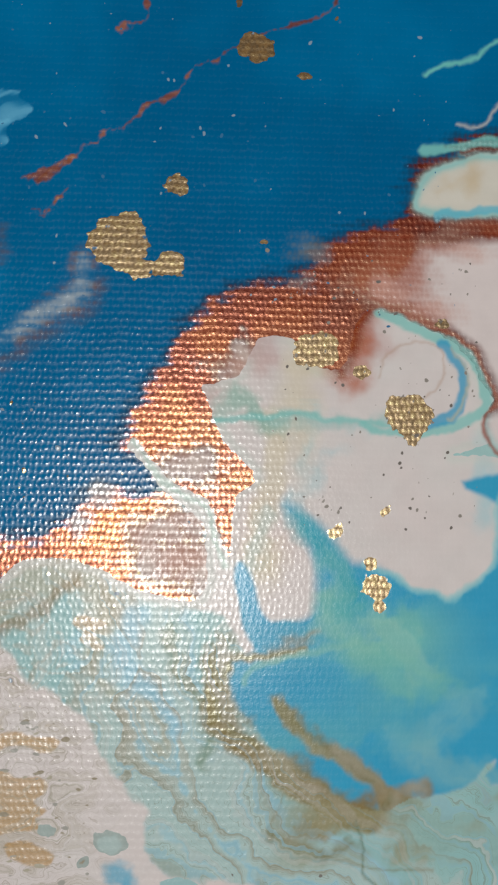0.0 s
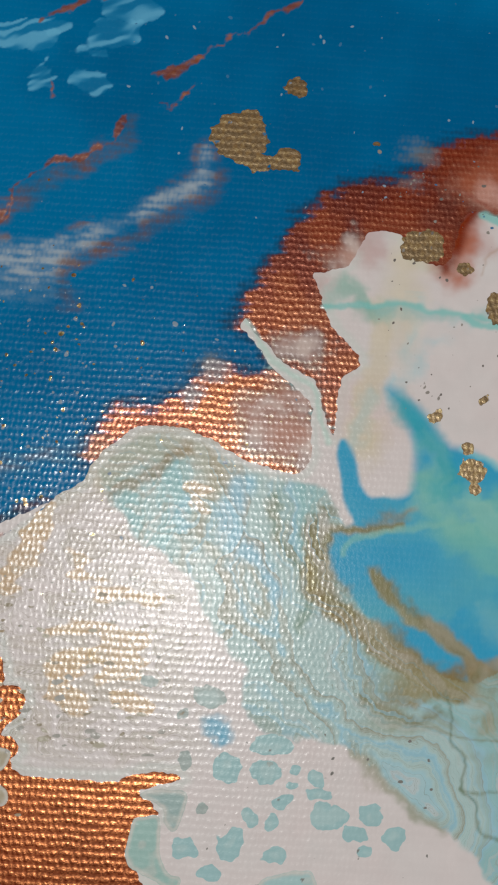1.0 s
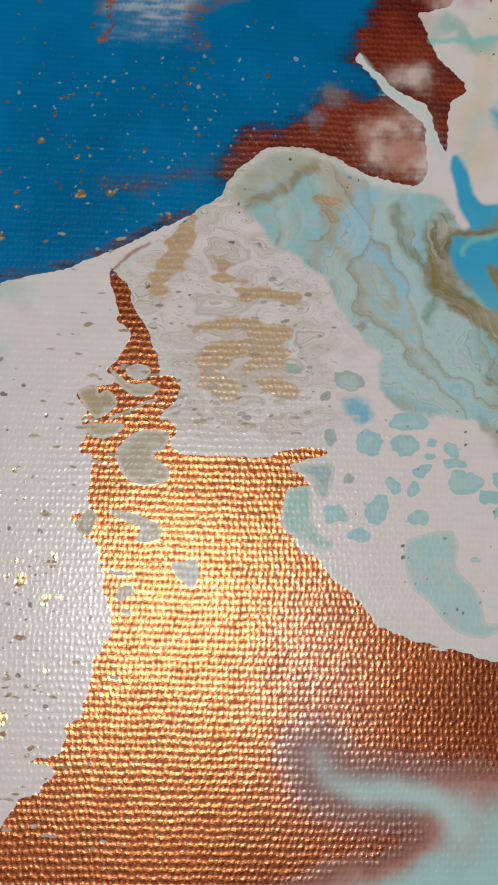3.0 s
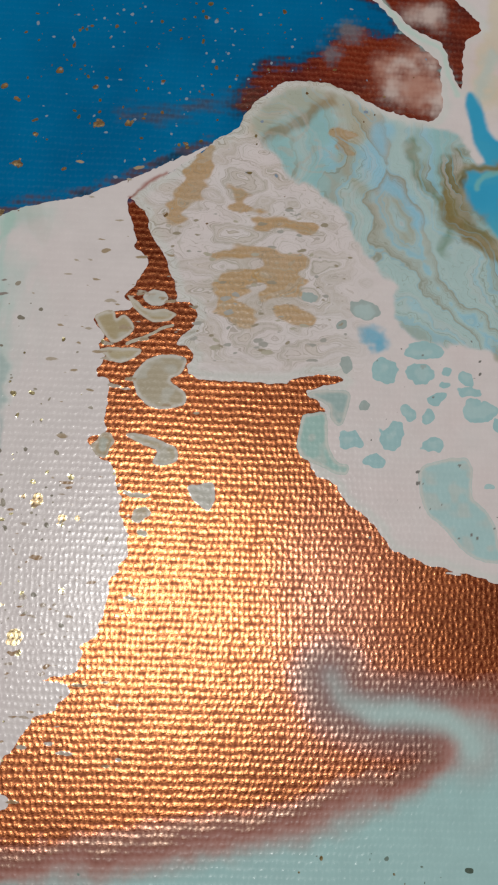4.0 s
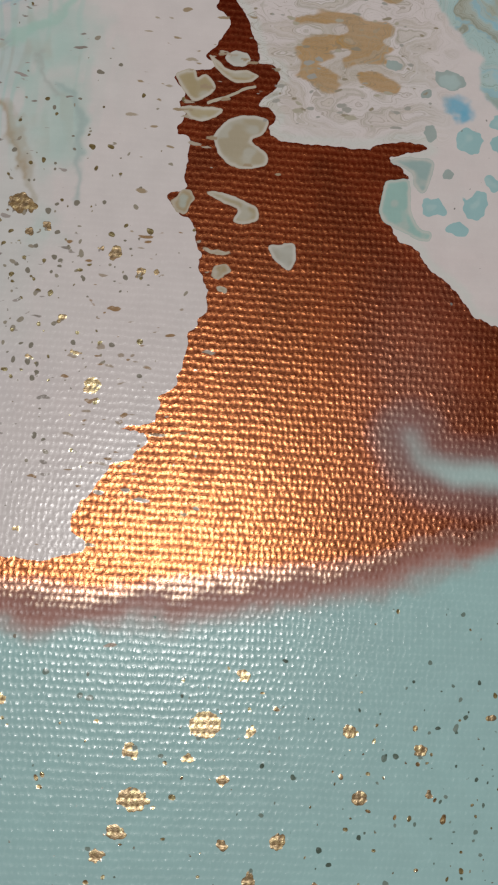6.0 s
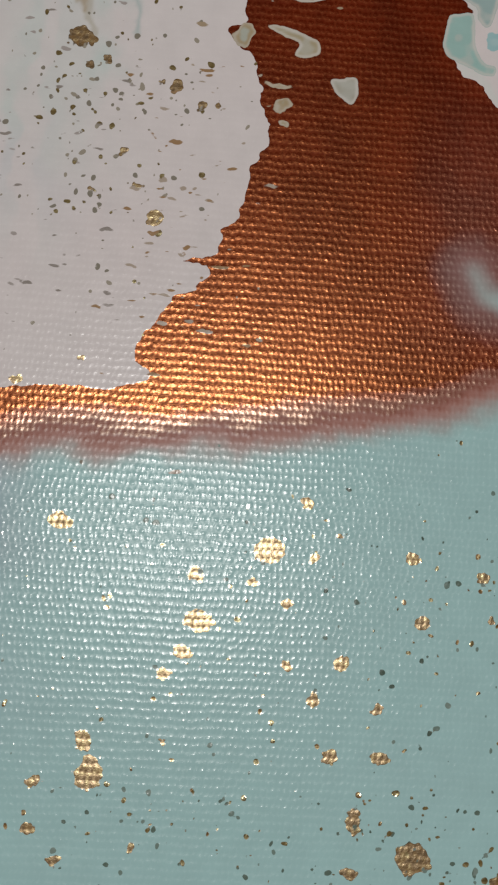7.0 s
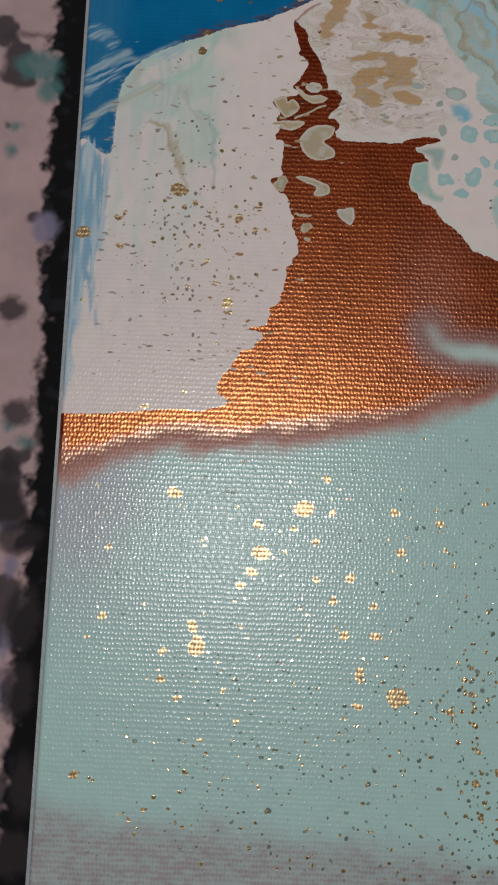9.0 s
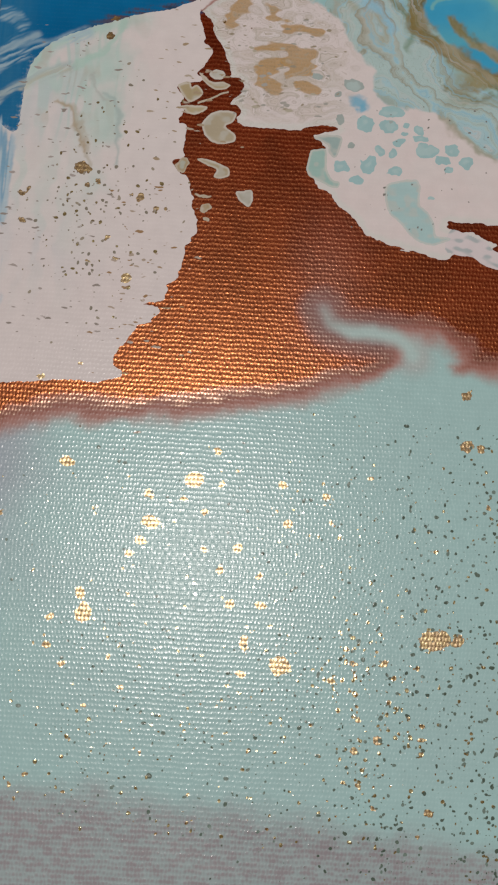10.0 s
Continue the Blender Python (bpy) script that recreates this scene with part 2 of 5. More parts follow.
MARBLED = [
    (33.7, 62.3), (35.4, 63.8), (37.8, 65.4), (42.0, 68.8), (42.6, 69.5), (44.6, 70.5), (45.6, 71.9), (46.4, 73.6), (47.9, 75.3), (50.3, 77.2),
    (52.8, 77.5), (56.0, 77.1), (58.8, 76.0), (61.0, 74.7), (63.6, 73.9), (66.1, 73.4), (67.7, 73.9), (68.4, 75.6), (68.2, 78.9), (68.0, 80.9),
    (66.0, 82.7), (64.2, 84.0), (62.9, 85.9), (61.2, 87.6), (60.3, 88.5), (60.7, 89.5), (61.6, 88.0), (63.5, 86.9), (64.9, 85.0), (68.0, 83.7),
    (69.2, 81.0), (70.2, 78.3), (70.7, 77.7), (70.9, 81.1), (71.3, 83.8), (73.1, 85.4), (71.9, 87.3), (69.8, 89.5)]
MARBLED_TOP = [
    (68.1, 93.6), (67.6, 94.9), (68.6, 95.2), (69.8, 95.5), (71.4, 96.1), (72.5, 98.5), (74.3, 100.2), (76.9, 99.9), (78.4, 97.7), (81.6, 96.8),
    (82.6, 98.9), (83.5, 101.7), (84.9, 103.3), (87.8, 102.6), (91.4, 100.9), (93.7, 99.7), (95.5, 97.5), (96.4, 95.7), (97.5, 93.7), (96.4, 92.1),
    (97.0, 89.4), (98.3, 88.1), (160.6, 89.7), (159.4, 25.1)]
MARBLED_LOW = [
    (83.9, 27.9), (76.0, 27.4), (76.4, 26.6), (80.0, 26.3), (82.3, 25.1), (83.9, 24.5), (81.0, 22.8), (79.1, 23.5), (77.0, 22.5), (75.6, 21.5),
    (71.5, 22.2), (67.4, 22.7), (70.7, 22.4), (68.3, 23.1), (65.9, 23.7), (63.5, 24.4), (62.4, 25.2), (60.7, 27.4), (59.0, 28.6), (57.2, 30.3),
    (56.2, 31.9), (54.7, 32.1), (54.0, 33.4), (53.1, 34.6), (52.6, 36.1), (53.0, 38.0), (53.9, 38.7), (55.5, 39.2), (55.0, 39.9), (53.4, 41.2),
    (53.7, 41.5), (55.9, 42.0), (57.4, 42.7), (56.4, 43.2), (53.4, 42.9), (51.0, 42.1), (47.4, 42.1), (44.4, 42.1), (42.5, 42.2), (41.3, 42.5),
    (40.6, 43.4)]
MARBLED_VEIN = [
    (41.4, 44.4), (40.6, 45.6), (39.5, 45.9), (39.9, 46.9), (40.9, 47.9), (41.3, 48.8), (41.4, 49.8), (40.6, 50.5), (39.2, 50.5), (39.4, 51.2),
    (39.0, 52.8), (38.2, 54.3), (37.3, 56.2), (36.2, 58.1), (35.4, 60.3), (34.3, 61.6)]
RIGHT_TAIL = [
    (76.4, 26.5), (79.1, 26.0), (81.9, 25.0), (83.3, 23.7), (85.6, 22.9), (90.1, 21.3), (90.1, 19.9), (84.7, 20.3), (81.5, 21.1), (79.6, 22.3),
    (77.3, 22.4), (75.6, 23.2)]
WHITE_ISLAND_TOP = [
    (89.4, 115.7), (90.7, 118.1), (94.5, 119.7), (96.4, 120.2), (99.7, 120.6), (161.9, 126.0), (161.5, 117.9), (99.3, 113.4), (94.3, 113.2),
    (90.6, 113.5), (89.5, 114.1)]
WHITE_RIGHT = [
    (88.0, 108.1), (89.9, 110.0), (93.6, 110.8), (97.3, 111.5), (99.2, 111.8), (161.4, 114.9), (160.5, 87.7), (98.9, 87.3), (98.1, 88.4), (96.9, 89.9),
    (96.4, 91.9), (97.9, 93.4), (97.5, 95.1), (96.5, 97.4), (95.0, 99.5), (92.1, 101.5), (87.9, 103.8), (85.9, 105.6)]
SKY_POOL = [
    (70.3, 66.4), (71.4, 67.9), (75.9, 68.9), (79.3, 69.5), (81.5, 71.1), (82.7, 73.9), (84.5, 76.7), (87.3, 76.0), (89.0, 74.9), (91.3, 74.5),
    (92.8, 73.8), (95.9, 75.9), (97.4, 78.2), (98.0, 83.0), (98.6, 86.5), (160.6, 89.7), (160.0, 65.7), (101.5, 56.1), (97.0, 58.1), (93.6, 55.5),
    (89.2, 54.7), (86.4, 53.5), (83.6, 53.7), (80.3, 55.5), (77.0, 57.6), (73.2, 61.3), (70.7, 64.1)]
SKY_INLET = [
    (76.0, 83.0), (78.3, 82.1), (80.7, 79.9), (82.4, 77.7), (84.9, 77.0), (87.3, 75.3), (86.2, 70.9), (77.4, 69.9), (75.0, 70.7), (77.3, 71.4),
    (79.0, 72.6), (79.3, 75.4), (78.7, 78.3), (77.6, 80.3)]
SKY_STRIP = [
    (71.2, 76.7), (71.7, 73.1), (72.7, 70.8), (75.0, 70.3), (77.6, 71.1), (75.1, 71.6), (73.9, 72.6), (73.1, 75.0), (72.1, 77.2)]
TEAL_ZONE = [
    (46.5, 72.6), (49.7, 75.8), (54.1, 76.3), (57.9, 75.6), (62.3, 73.2), (68.0, 72.6), (70.8, 70.4), (74.9, 64.2), (81.1, 62.0), (96.8, 59.0), (95.1, 26.7), (86.6, 36.9), (79.8, 41.5), (76.5, 44.3),
    (74.1, 46.6), (71.1, 47.4), (68.1, 47.6), (65.1, 47.9), (62.8, 50.2), (62.8, 53.9), (60.0, 55.9), (58.4, 58.3), (57.6, 61.6), (54.3, 64.0), (51.5, 65.5), (49.5, 68.4)]
TEAL_BIG_CELL = [
    (65.4, 32.8), (66.4, 34.0), (70.0, 34.8), (71.1, 34.0), (71.1, 30.9), (72.9, 29.0), (73.7, 26.8), (74.1, 25.4), (76.5, 25.1), (74.7, 24.1),
    (72.1, 24.0), (69.8, 25.3), (68.0, 27.4), (65.9, 29.2)]
CELL_CORNER = [
    (52.9, 38.5), (53.9, 38.9), (55.6, 38.8), (55.9, 35.5), (56.7, 34.1), (58.0, 33.6), (57.6, 32.6), (55.6, 33.0), (53.8, 33.7), (52.6, 34.8),
    (52.5, 36.5)]
CELL_GREY = [
    (53.5, 41.0), (55.2, 41.5), (57.9, 41.4), (57.9, 39.9), (57.1, 37.7), (56.2, 38.1), (55.7, 39.8)]
TEAL_CELLS = [
    (61.9, 44.2, 1.3, 1.3), (65.4, 43.7, 1.6, 1.1), (68.5, 43.9, 0.8, 0.5), (70.7, 43.4, 0.8, 0.8), (68.2, 42.5, 0.8, 0.4), (70.9, 41.9, 1.3, 0.6),
    (67.5, 40.9, 1.1, 0.7), (64.4, 39.3, 0.6, 1), (66.5, 39.1, 0.7, 0.8), (72.3, 39.8, 2, 1.4), (74.8, 38.2, 1.2, 0.8), (76.3, 40.3, 1, 1.2),
    (78.6, 38.2, 1.2, 1.1), (75.6, 36.6, 0.7, 0.6), (62.4, 36.9, 1.4, 1.5), (58.0, 36.1, 1.3, 1.1), (60.8, 34.1, 1.2, 0.7), (67.1, 36.0, 1.4, 0.9),
    (72.7, 31.7, 0.5, 0.4), (66.0, 46.5, 2, 1)]
GREY_CELLS = [
    (57.9, 44.6, 0.8, 1), (59.7, 40.1, 0.5, 0.6), (57.0, 48.5, 0.6, 0.6), (59.5, 50.6, 1.7, 1.2), (53.7, 51.8, 0.8, 0.6), (65.8, 44.4, 0.3, 0.3)]
COPPER_ISLETS = [
    (32.2, 34.6, 1.2, 1), (36, 29.6, 1.3, 0.3), (36.7, 27.6, 1, 0.6), (36.6, 25.8, 0.6, 0.4)]
ISLET_BIG = [
    (35.1, 42.2), (35.9, 43.6), (37.4, 44.5), (39.5, 44.8), (40.6, 44.2), (40.1, 42.8), (39.0, 42.0), (40.8, 40.5), (40.3, 39.3), (38.0, 38.7), (36.3, 39.5), (35.3, 40.8)]
BLUE_STREAKS = [
    (0.8, 40.5), (4.2, 37.7), (5.1, 32.6), (4.5, 25.1), (3.6, 18.6), (4.9, 11.0), (4.0, 11.9), (2.5, 17.2), (1.9, 12.2), (1.4, 6.4), (0.7, 1.0),
    (0.0, -0.8), (-1.1, -0.4), (-1.6, 35.9)]
WISP = [
    (56.0, 108.3), (54.5, 107.7), (53.7, 104.6), (49.0, 102.1), (45.0, 99.4), (40.9, 97.7), (34.5, 96.1), (31.1, 94.6), (31.5, 90.2), (36.3, 89.0),
    (40.7, 90.0), (41.5, 92.8), (44.6, 96.4), (49.8, 99.5), (54.5, 102.2), (56.6, 103.9)]
LIGHT_BLUE_TOP = [
    (35.0, 119.8, 3.3, 1.6), (37.9, 121.0, 1.2, 0.9), (36.4, 115.4, 1.4, 1.1), (45.5, 124.2, 3.6, 2), (44.4, 120.7, 3, 1.9), (43.0, 114.7, 1.8, 1.6),
    (42.8, 118.4, 1.5, 0.6), (33.2, 126.1, 2.4, 1), (39.3, 127.3, 3.1, 1.3)]
OCHRE_A = [
    (37.9, 60.4), (38.7, 63.4), (39.6, 65.6), (41.8, 68.5), (42.6, 67.9), (41.3, 64.4), (41.1, 62.3), (39.4, 60.4)]
OCHRE_B = [
    (44.5, 64.3), (46.3, 64.1), (46.7, 62.6), (45.8, 61.0), (44.9, 61.7)]
OCHRE_C = [
    (43.5, 56.0), (46.2, 57.4), (49.3, 57.4), (52.3, 56.6), (52.6, 54.6), (52.1, 52.4), (49.9, 51.3), (48.2, 51.0), (48.7, 52.7), (47.8, 54.3), (48.0, 55.6), (45.8, 56.0)]
OCHRE_D = [
    (44.3, 53.5), (47.1, 54.3), (48.3, 53.4), (46.4, 51.8), (45.6, 50.9), (48.4, 50.2), (46.8, 48.9), (45.6, 49.6), (44.0, 50.5)]
OCHRE_E = [
    (50.2, 50.3), (51.5, 50.7), (54.0, 49.3), (51.8, 49.1)]
OCHRE_G = [
    (55.8, 71.6), (57.6, 71.3), (58.0, 69.3), (56.4, 69.3)]
GOLD_BLOBS = [
    (58.9, 109.9, 3.2, 2.9), (61.0, 107.1, 1.5, 1.2), (64.1, 107.6, 1.6, 1.5), (64.6, 115.9, 1.5, 1.3), (72.9, 131.2, 1.8, 1.7),
    (79.3, 98.9, 2.3, 1.8), (88.8, 92.3, 2.4, 2.2), (89.1, 89.5, 0.7, 0.6), (81.3, 80.5, 0.8, 0.7), (85.2, 75.0, 1.4, 1.4), (84.7, 77.3, 0.7, 0.6),
    (85.6, 73.0, 0.6, 0.6), (77.9, 128.1, 0.6, 0.5), (71.0, 136.4, 0.6, 0.5), (81.2, 134.7, 0.5, 0.3), (92.1, 101.7, 0.7, 0.6), (83.8, 96.6, 1, 0.8),
    (86.2, 82.3, 0.5, 0.5), (73.6, 110.0, 0.4, 0.3)]
GOLD_LEFT = [
    (16.1, 33.3, 1.2, 0.9), (17.4, 32.9, 0.7, 0.6), (1.8, 25.7, 1.1, 1), (7.2, 28.2, 0.6, 0.5), (8.3, 29.1, 0.4, 0.4), (7.6, 23.7, 0.6, 0.3),
    (18.7, 56.7, 0.7, 0.7), (19.6, 59.4, 0.5, 0.4), (26.0, 28.6, 0.6, 0.6), (28.6, 26.8, 0.4, 0.5), (30.2, 26.8, 0.4, 0.4), (21.1, 21.4, 0.6, 0.5),
    (23.1, 18.3, 0.5, 0.3), (24.8, 15.0, 0.9, 0.8), (18.6, 17.4, 0.4, 0.3), (12.9, -1.7, 0.6, 0.4), (18.4, 0.7, 0.7, 0.3), (19.3, 30.9, 0.4, 0.5),
    (17.5, 30.3, 0.5, 0.4), (21.2, 65.4, 0.6, 0.4), (24.3, 29.0, 0.4, 0.3)]
GOLD_AQUA = [
    (37.8, -16.4, 1.3, 1.2), (31.1, -19.0, 0.7, 0.6), (31.5, -23.0, 1.4, 1.1), (30.3, -26.1, 0.9, 0.7), (28.8, -28.1, 0.7, 0.6),
    (22.4, -37.3, 1.3, 1.6), (21.9, -34.2, 0.7, 1.1), (18.1, -14.6, 1, 0.8), (17.5, -38.2, 0.7, 0.6), (8.2, -33.1, 0.6, 0.5), (8.5, -22.9, 0.7, 0.6),
    (6.3, -36.3, 0.5, 0.4), (5.7, -56.2, 0.9, 0.8), (17.6, -42.3, 0.5, 0.4), (20.0, -44.7, 0.5, 0.3), (45.0, -26.5, 0.8, 0.8), (42.6, -29.9, 0.7, 0.7),
    (48.7, -30.4, 0.7, 0.5), (44.2, -34.6, 0.8, 0.8), (49.1, -34.7, 0.8, 0.6), (46.8, -40.3, 0.8, 1.2)]
GOLD_AQUA_LOW = [
    (52.3, -43.4, 1.7, 1.4), (46.7, -44.9, 0.7, 0.5), (52.7, -22.3, 0.7, 0.7), (51.3, -16.0, 0.5, 0.4), (58.0, -17.5, 0.6, 0.5),
    (58.8, -21.7, 0.4, 0.3), (41.1, -11.7, 0.5, 0.5), (44.6, -14.8, 0.5, 0.4), (40.0, -26.7, 0.5, 0.5), (42.0, -17.0, 0.5, 0.4),
    (39.7, -21.1, 0.5, 0.5), (36.6, -19.6, 0.5, 0.4), (29.1, -34.0, 0.6, 0.4), (32.6, -57.0, 0.4, 0.4), (16.2, -60.8, 0.5, 0.3),
    (13.9, -62.0, 0.4, 0.4), (14.8, -64.1, 0.3, 0.3), (28.8, -47.7, 0.4, 0.3), (26.6, -43.5, 0.4, 0.5), (23.7, -50.8, 0.4, 0.3),
    (50.6, -20.3, 0.3, 0.4)]
GOLD_AQUA_RIGHT = [
    (75.5, -38.5, 2.3, 1.7), (79.0, -38.3, 1, 0.9), (79.6, -8.7, 1.2, 0.9), (82.0, -9.0, 0.7, 0.7), (79.5, -0.6, 0.9, 0.8), (63.7, -55.2, 0.7, 0.6),
    (67.3, -53.2, 0.7, 0.6), (73.8, -52.9, 0.7, 0.5), (64.2, -50.4, 0.6, 0.5), (64.9, -14.5, 0.6, 0.4), (58.3, -17.4, 0.5, 0.4),
    (73.6, -66.5, 0.5, 0.4), (64.3, -59.7, 0.5, 0.4), (66.8, -62.8, 0.4, 0.4), (51.1, -16.3, 0.6, 0.4), (68.2, -42.2, 0.6, 0.5),
    (63.1, -42.4, 0.6, 0.5), (60.3, -44.9, 0.5, 0.5), (75.1, -63.0, 0.6, 0.5), (83.2, -18.1, 0.5, 0.5)]
GOLD_BLUE = [
    (21.3, 65.2, 0.5, 0.5), (30.0, 70.9, 0.6, 0.4), (33.1, 71.0, 0.5, 0.4), (29.3, 75.1, 0.4, 0.3), (22.7, 70.9, 0.4, 0.3), (23.0, 69.0, 0.3, 0.3),
    (19.2, 74.5, 0.3, 0.3), (18.7, 56.6, 0.7, 0.7), (19.3, 59.4, 0.3, 0.2), (18.6, 66.5, 0.3, 0.2), (39.5, 68.9, 0.3, 0.2), (25.2, 77.2, 0.2, 0.2),
    (16.3, 71.1, 0.2, 0.2), (20.7, 73.3, 0.2, 0.2)]
RED_VEINS = [
    (50.5, 115.9), (52.2, 117.1), (55.1, 120.0), (58.5, 121.7), (61.5, 124.2), (64.2, 126.1), (67.4, 129.1), (70.7, 130.7), (72.6, 132.0),
    (76.6, 134.3), (80.3, 135.3), (81.6, 137.1)]
RED_VEIN_B = [
    (50.6, 113.0), (52.5, 114.4), (53.6, 115.3)]
RED_VEIN_C = [
    (58.2, 132.9), (60.5, 134.1), (61.2, 135.9)]
RED_VEIN_D = [
    (32.7, 96.5), (34.2, 99.8), (35.7, 102.5), (39.1, 105.3), (42.6, 106.8), (45.0, 108.3), (46.2, 110.9)]
RED_VEIN_E = [
    (31.0, 89.5), (31.9, 92.5), (31.7, 95.6), (33.8, 96.8), (34.9, 101.6)]
OLIVE_RIM = [
    (70.2, 70.3), (68.9, 68.3), (69.1, 65.4), (71.0, 61.4), (74.2, 59.0), (77.6, 57.4), (81.0, 54.2), (81.4, 54.6), (85.8, 52.5)]
OLIVE_LINE = [
    (75.4, 63.8), (77.6, 61.4), (79.3, 59.6), (82.0, 59.0), (84.7, 56.8), (86.9, 55.0), (90.3, 53.5), (94.6, 51.9), (97.9, 50.4)]
OLIVE_LINE_B = [
    (64.8, 70.1), (66.2, 68.2), (65.5, 65.5), (68.0, 63.8), (69.3, 61.3)]
OLIVE_LINE_C = [
    (74.8, 51.1), (77.2, 50.0), (79.6, 49.5), (82.7, 50.3)]
OLIVE_LINE_D = [
    (74.1, 46.9), (76.5, 44.3), (79.8, 41.5), (83.1, 39.6)]
SKY_ARC = [
    (92.2, 99.6), (93.9, 97.7), (94.5, 94.7), (93.5, 92.4), (91.1, 91.4), (87.6, 91.3)]
AQUA_ARC = [
    (86.0, 102.8), (87.8, 102.2), (91.4, 100.4), (94.4, 99.1), (96.2, 96.5), (96.9, 94.2), (95.9, 92.4), (91.7, 90.7), (87.0, 90.3), (84.1, 91.3)]
RED_LINE = [
    (82.1, 105.5), (85.0, 104.5), (87.9, 103.3), (92.1, 101.3), (95.0, 99.5), (96.6, 97.1), (98.0, 93.7), (96.5, 91.9), (97.1, 89.6), (98.4, 88.1)]
TEAL_THREAD = [
    (69.0, 91.6), (72.6, 91.7), (77.1, 92.2), (81.8, 91.6), (85.2, 91.6), (87.6, 90.6)]
RIM_TOP = [
    (90.6, 120.4), (94.6, 121.1), (97.8, 121.7), (100.2, 121.3)]
STROKE_TOP_RIGHT = [
    (90.7, 129.0), (92.5, 129.9), (95.1, 130.5), (97.2, 131.7), (101.0, 135.3)]
STROKE_GREY_RIGHT = [
    (94.4, 123.5), (96.9, 123.4), (98.4, 125.3), (100.5, 127.5)]
SWIRL = [
    (56.3, 12.0), (57.7, 9.8), (61.0, 8.6), (64.6, 8.6), (67.7, 8.2), (69.7, 7.0), (70.9, 5.2)]
COPPER_THREAD = [
    (33.7, 62.3), (35.4, 63.8), (37.6, 65.4)]
TONGUE_LINE = [
    (60.7, 89.0), (62.2, 87.4), (64.8, 84.4), (68.0, 82.8), (69.1, 79.6), (70.1, 77.0)]
BRUSH_A = [
    (0.7, 49.1), (3.4, 51.6), (6.9, 53.7), (10.6, 54.6), (15.1, 56.8)]
BRUSH_B = [
    (0.7, 42.7), (2.8, 45.3), (5.4, 47.1), (8.6, 48.9), (12.6, 50.5)]
BRUSH_C = [
    (1.1, 59.3), (3.1, 58.8), (4.5, 57.6)]
BRUSH_D = [
    (0.6, 51.5), (2.4, 53.4), (4.6, 54.7), (6.9, 55.6)]
SKY_DAB = [
    (60.4, 48.0, 1.3, 0.9), (61.2, 46.9, 1, 0.9)]
OCHRE_LEFT = [
    (11.7, 44.0), (14.3, 42.7), (15.9, 39.7), (16.5, 36.7), (17.6, 33.9)]
MINT_LEFT = [
    (11.8, 47.0, 5.4, 3.9), (16.6, 51.0, 5.5, 3.9), (18.9, 42.4, 3.6, 6.7), (20.1, 53.0, 3.6, 4.4), (19.5, 45.5, 2.6, 7.4), (22.7, 59.6, 4.2, 1.6),
    (20.9, 38.2, 1.5, 3.6), (18.8, 30.8, 1.7, 3)]
BRONZE_STREAK = [
    (32.6, 72.1), (37.5, 72.9), (42.3, 74.0), (46.6, 75.3)]
SHEET_DARK = [
    (-15, 18.1, 2.6, 2.6), (-12.5, -0.4, 2.6, 2.4), (-13.2, -9.9, 1.8, 2.2), (-13, -16.3, 3.4, 4.4), (-14.8, 70.5, 2.8, 0.5), (-10.7, -22.6, 3.9, 3),
    (-8.9, -36, 3, 5.9), (-9.1, -48.2, 3, 4.9), (-6.7, -63.8, 2.2, 4.9), (-8.4, -74.6, 3.9, 3.9)]
SHEET_TEAL = [
    (-13.4, 64.7, 4.4, 2.6), (-11.1, 60.2, 2, 2.6), (-16.3, 52.9, 0.9, 0.9), (-17.3, 48, 1, 1.3), (-10.9, -5.8, 1.6, 0.9), (-13.9, -2.9, 1, 0.8)]
SHEET_LILAC = [
    (-9.8, 33.7, 2.6, 3), (-11.7, -40.8, 0.9, 2.4), (-11.2, -48.4, 1.2, 2.6), (-11.4, -27.4, 1.4, 1.8), (-12.6, -20.7, 1.4, 1.4)]
MARBLE_SPINE = [
    (57.2, 78.2), (59.8, 74.3), (61.7, 69.2), (62.5, 63.4), (65.0, 58.6), (67.5, 53.8), (71.1, 49.7), (76.5, 45.8), (82.5, 40.7)]
RUST_VEILS = [
    (87.4, 106.9, 4.7, 3.7), (92.0, 110.1, 4.8, 1.2), (84.4, 106.2, 2.9, 2.1), (90.0, 103.0, 3.5, 1.9), (97.3, 112.3, 3.6, 0.8)]
PINK_VEILS = [
    (65.0, 77.6, 3.3, 3), (61.5, 80.0, 1.5, 2), (67.5, 76.7, 1.4, 2.2), (66.5, 87.3, 2.2, 1.3), (64.8, 81.4, 2.5, 1.5), (71.7, 96.9, 2.7, 2.2)]
SMOKE = [
    (57.7, 84.0, 1.5, 1.2), (55.8, 81.5, 1.1, 1), (78.5, 109.6, 1.8, 1.1), (77.9, 106.0, 1.1, 0.6)]
LOBE_VEILS = [
    (78.4, 88.7, 0.7, 2.2), (77.6, 91.8, 1.7, 0.4), (83.6, 90.7, 1.2, 0.5), (81.2, 88.4, 0.8, 0.4), (76.9, 83.0, 0.7, 0.9), (96.8, 85.3, 0.9, 3.4)]
LOBE_WARM = [
    (74.2, 77.4, 1.1, 1.8), (80.2, 98.0, 3.6, 1.4)]
ROSE_LOBE = [
    (73.9, 98.1, 2.1, 2.1), (68.2, 93.7, 0.9, 1.4), (84.5, 99.8, 3, 2.4), (82.6, 100.1, 1.3, 2.6)]
OLIVE_LINE_E = [
    (69.5, 66.9), (71.5, 68.0), (74.8, 68.4), (78.4, 68.9)]
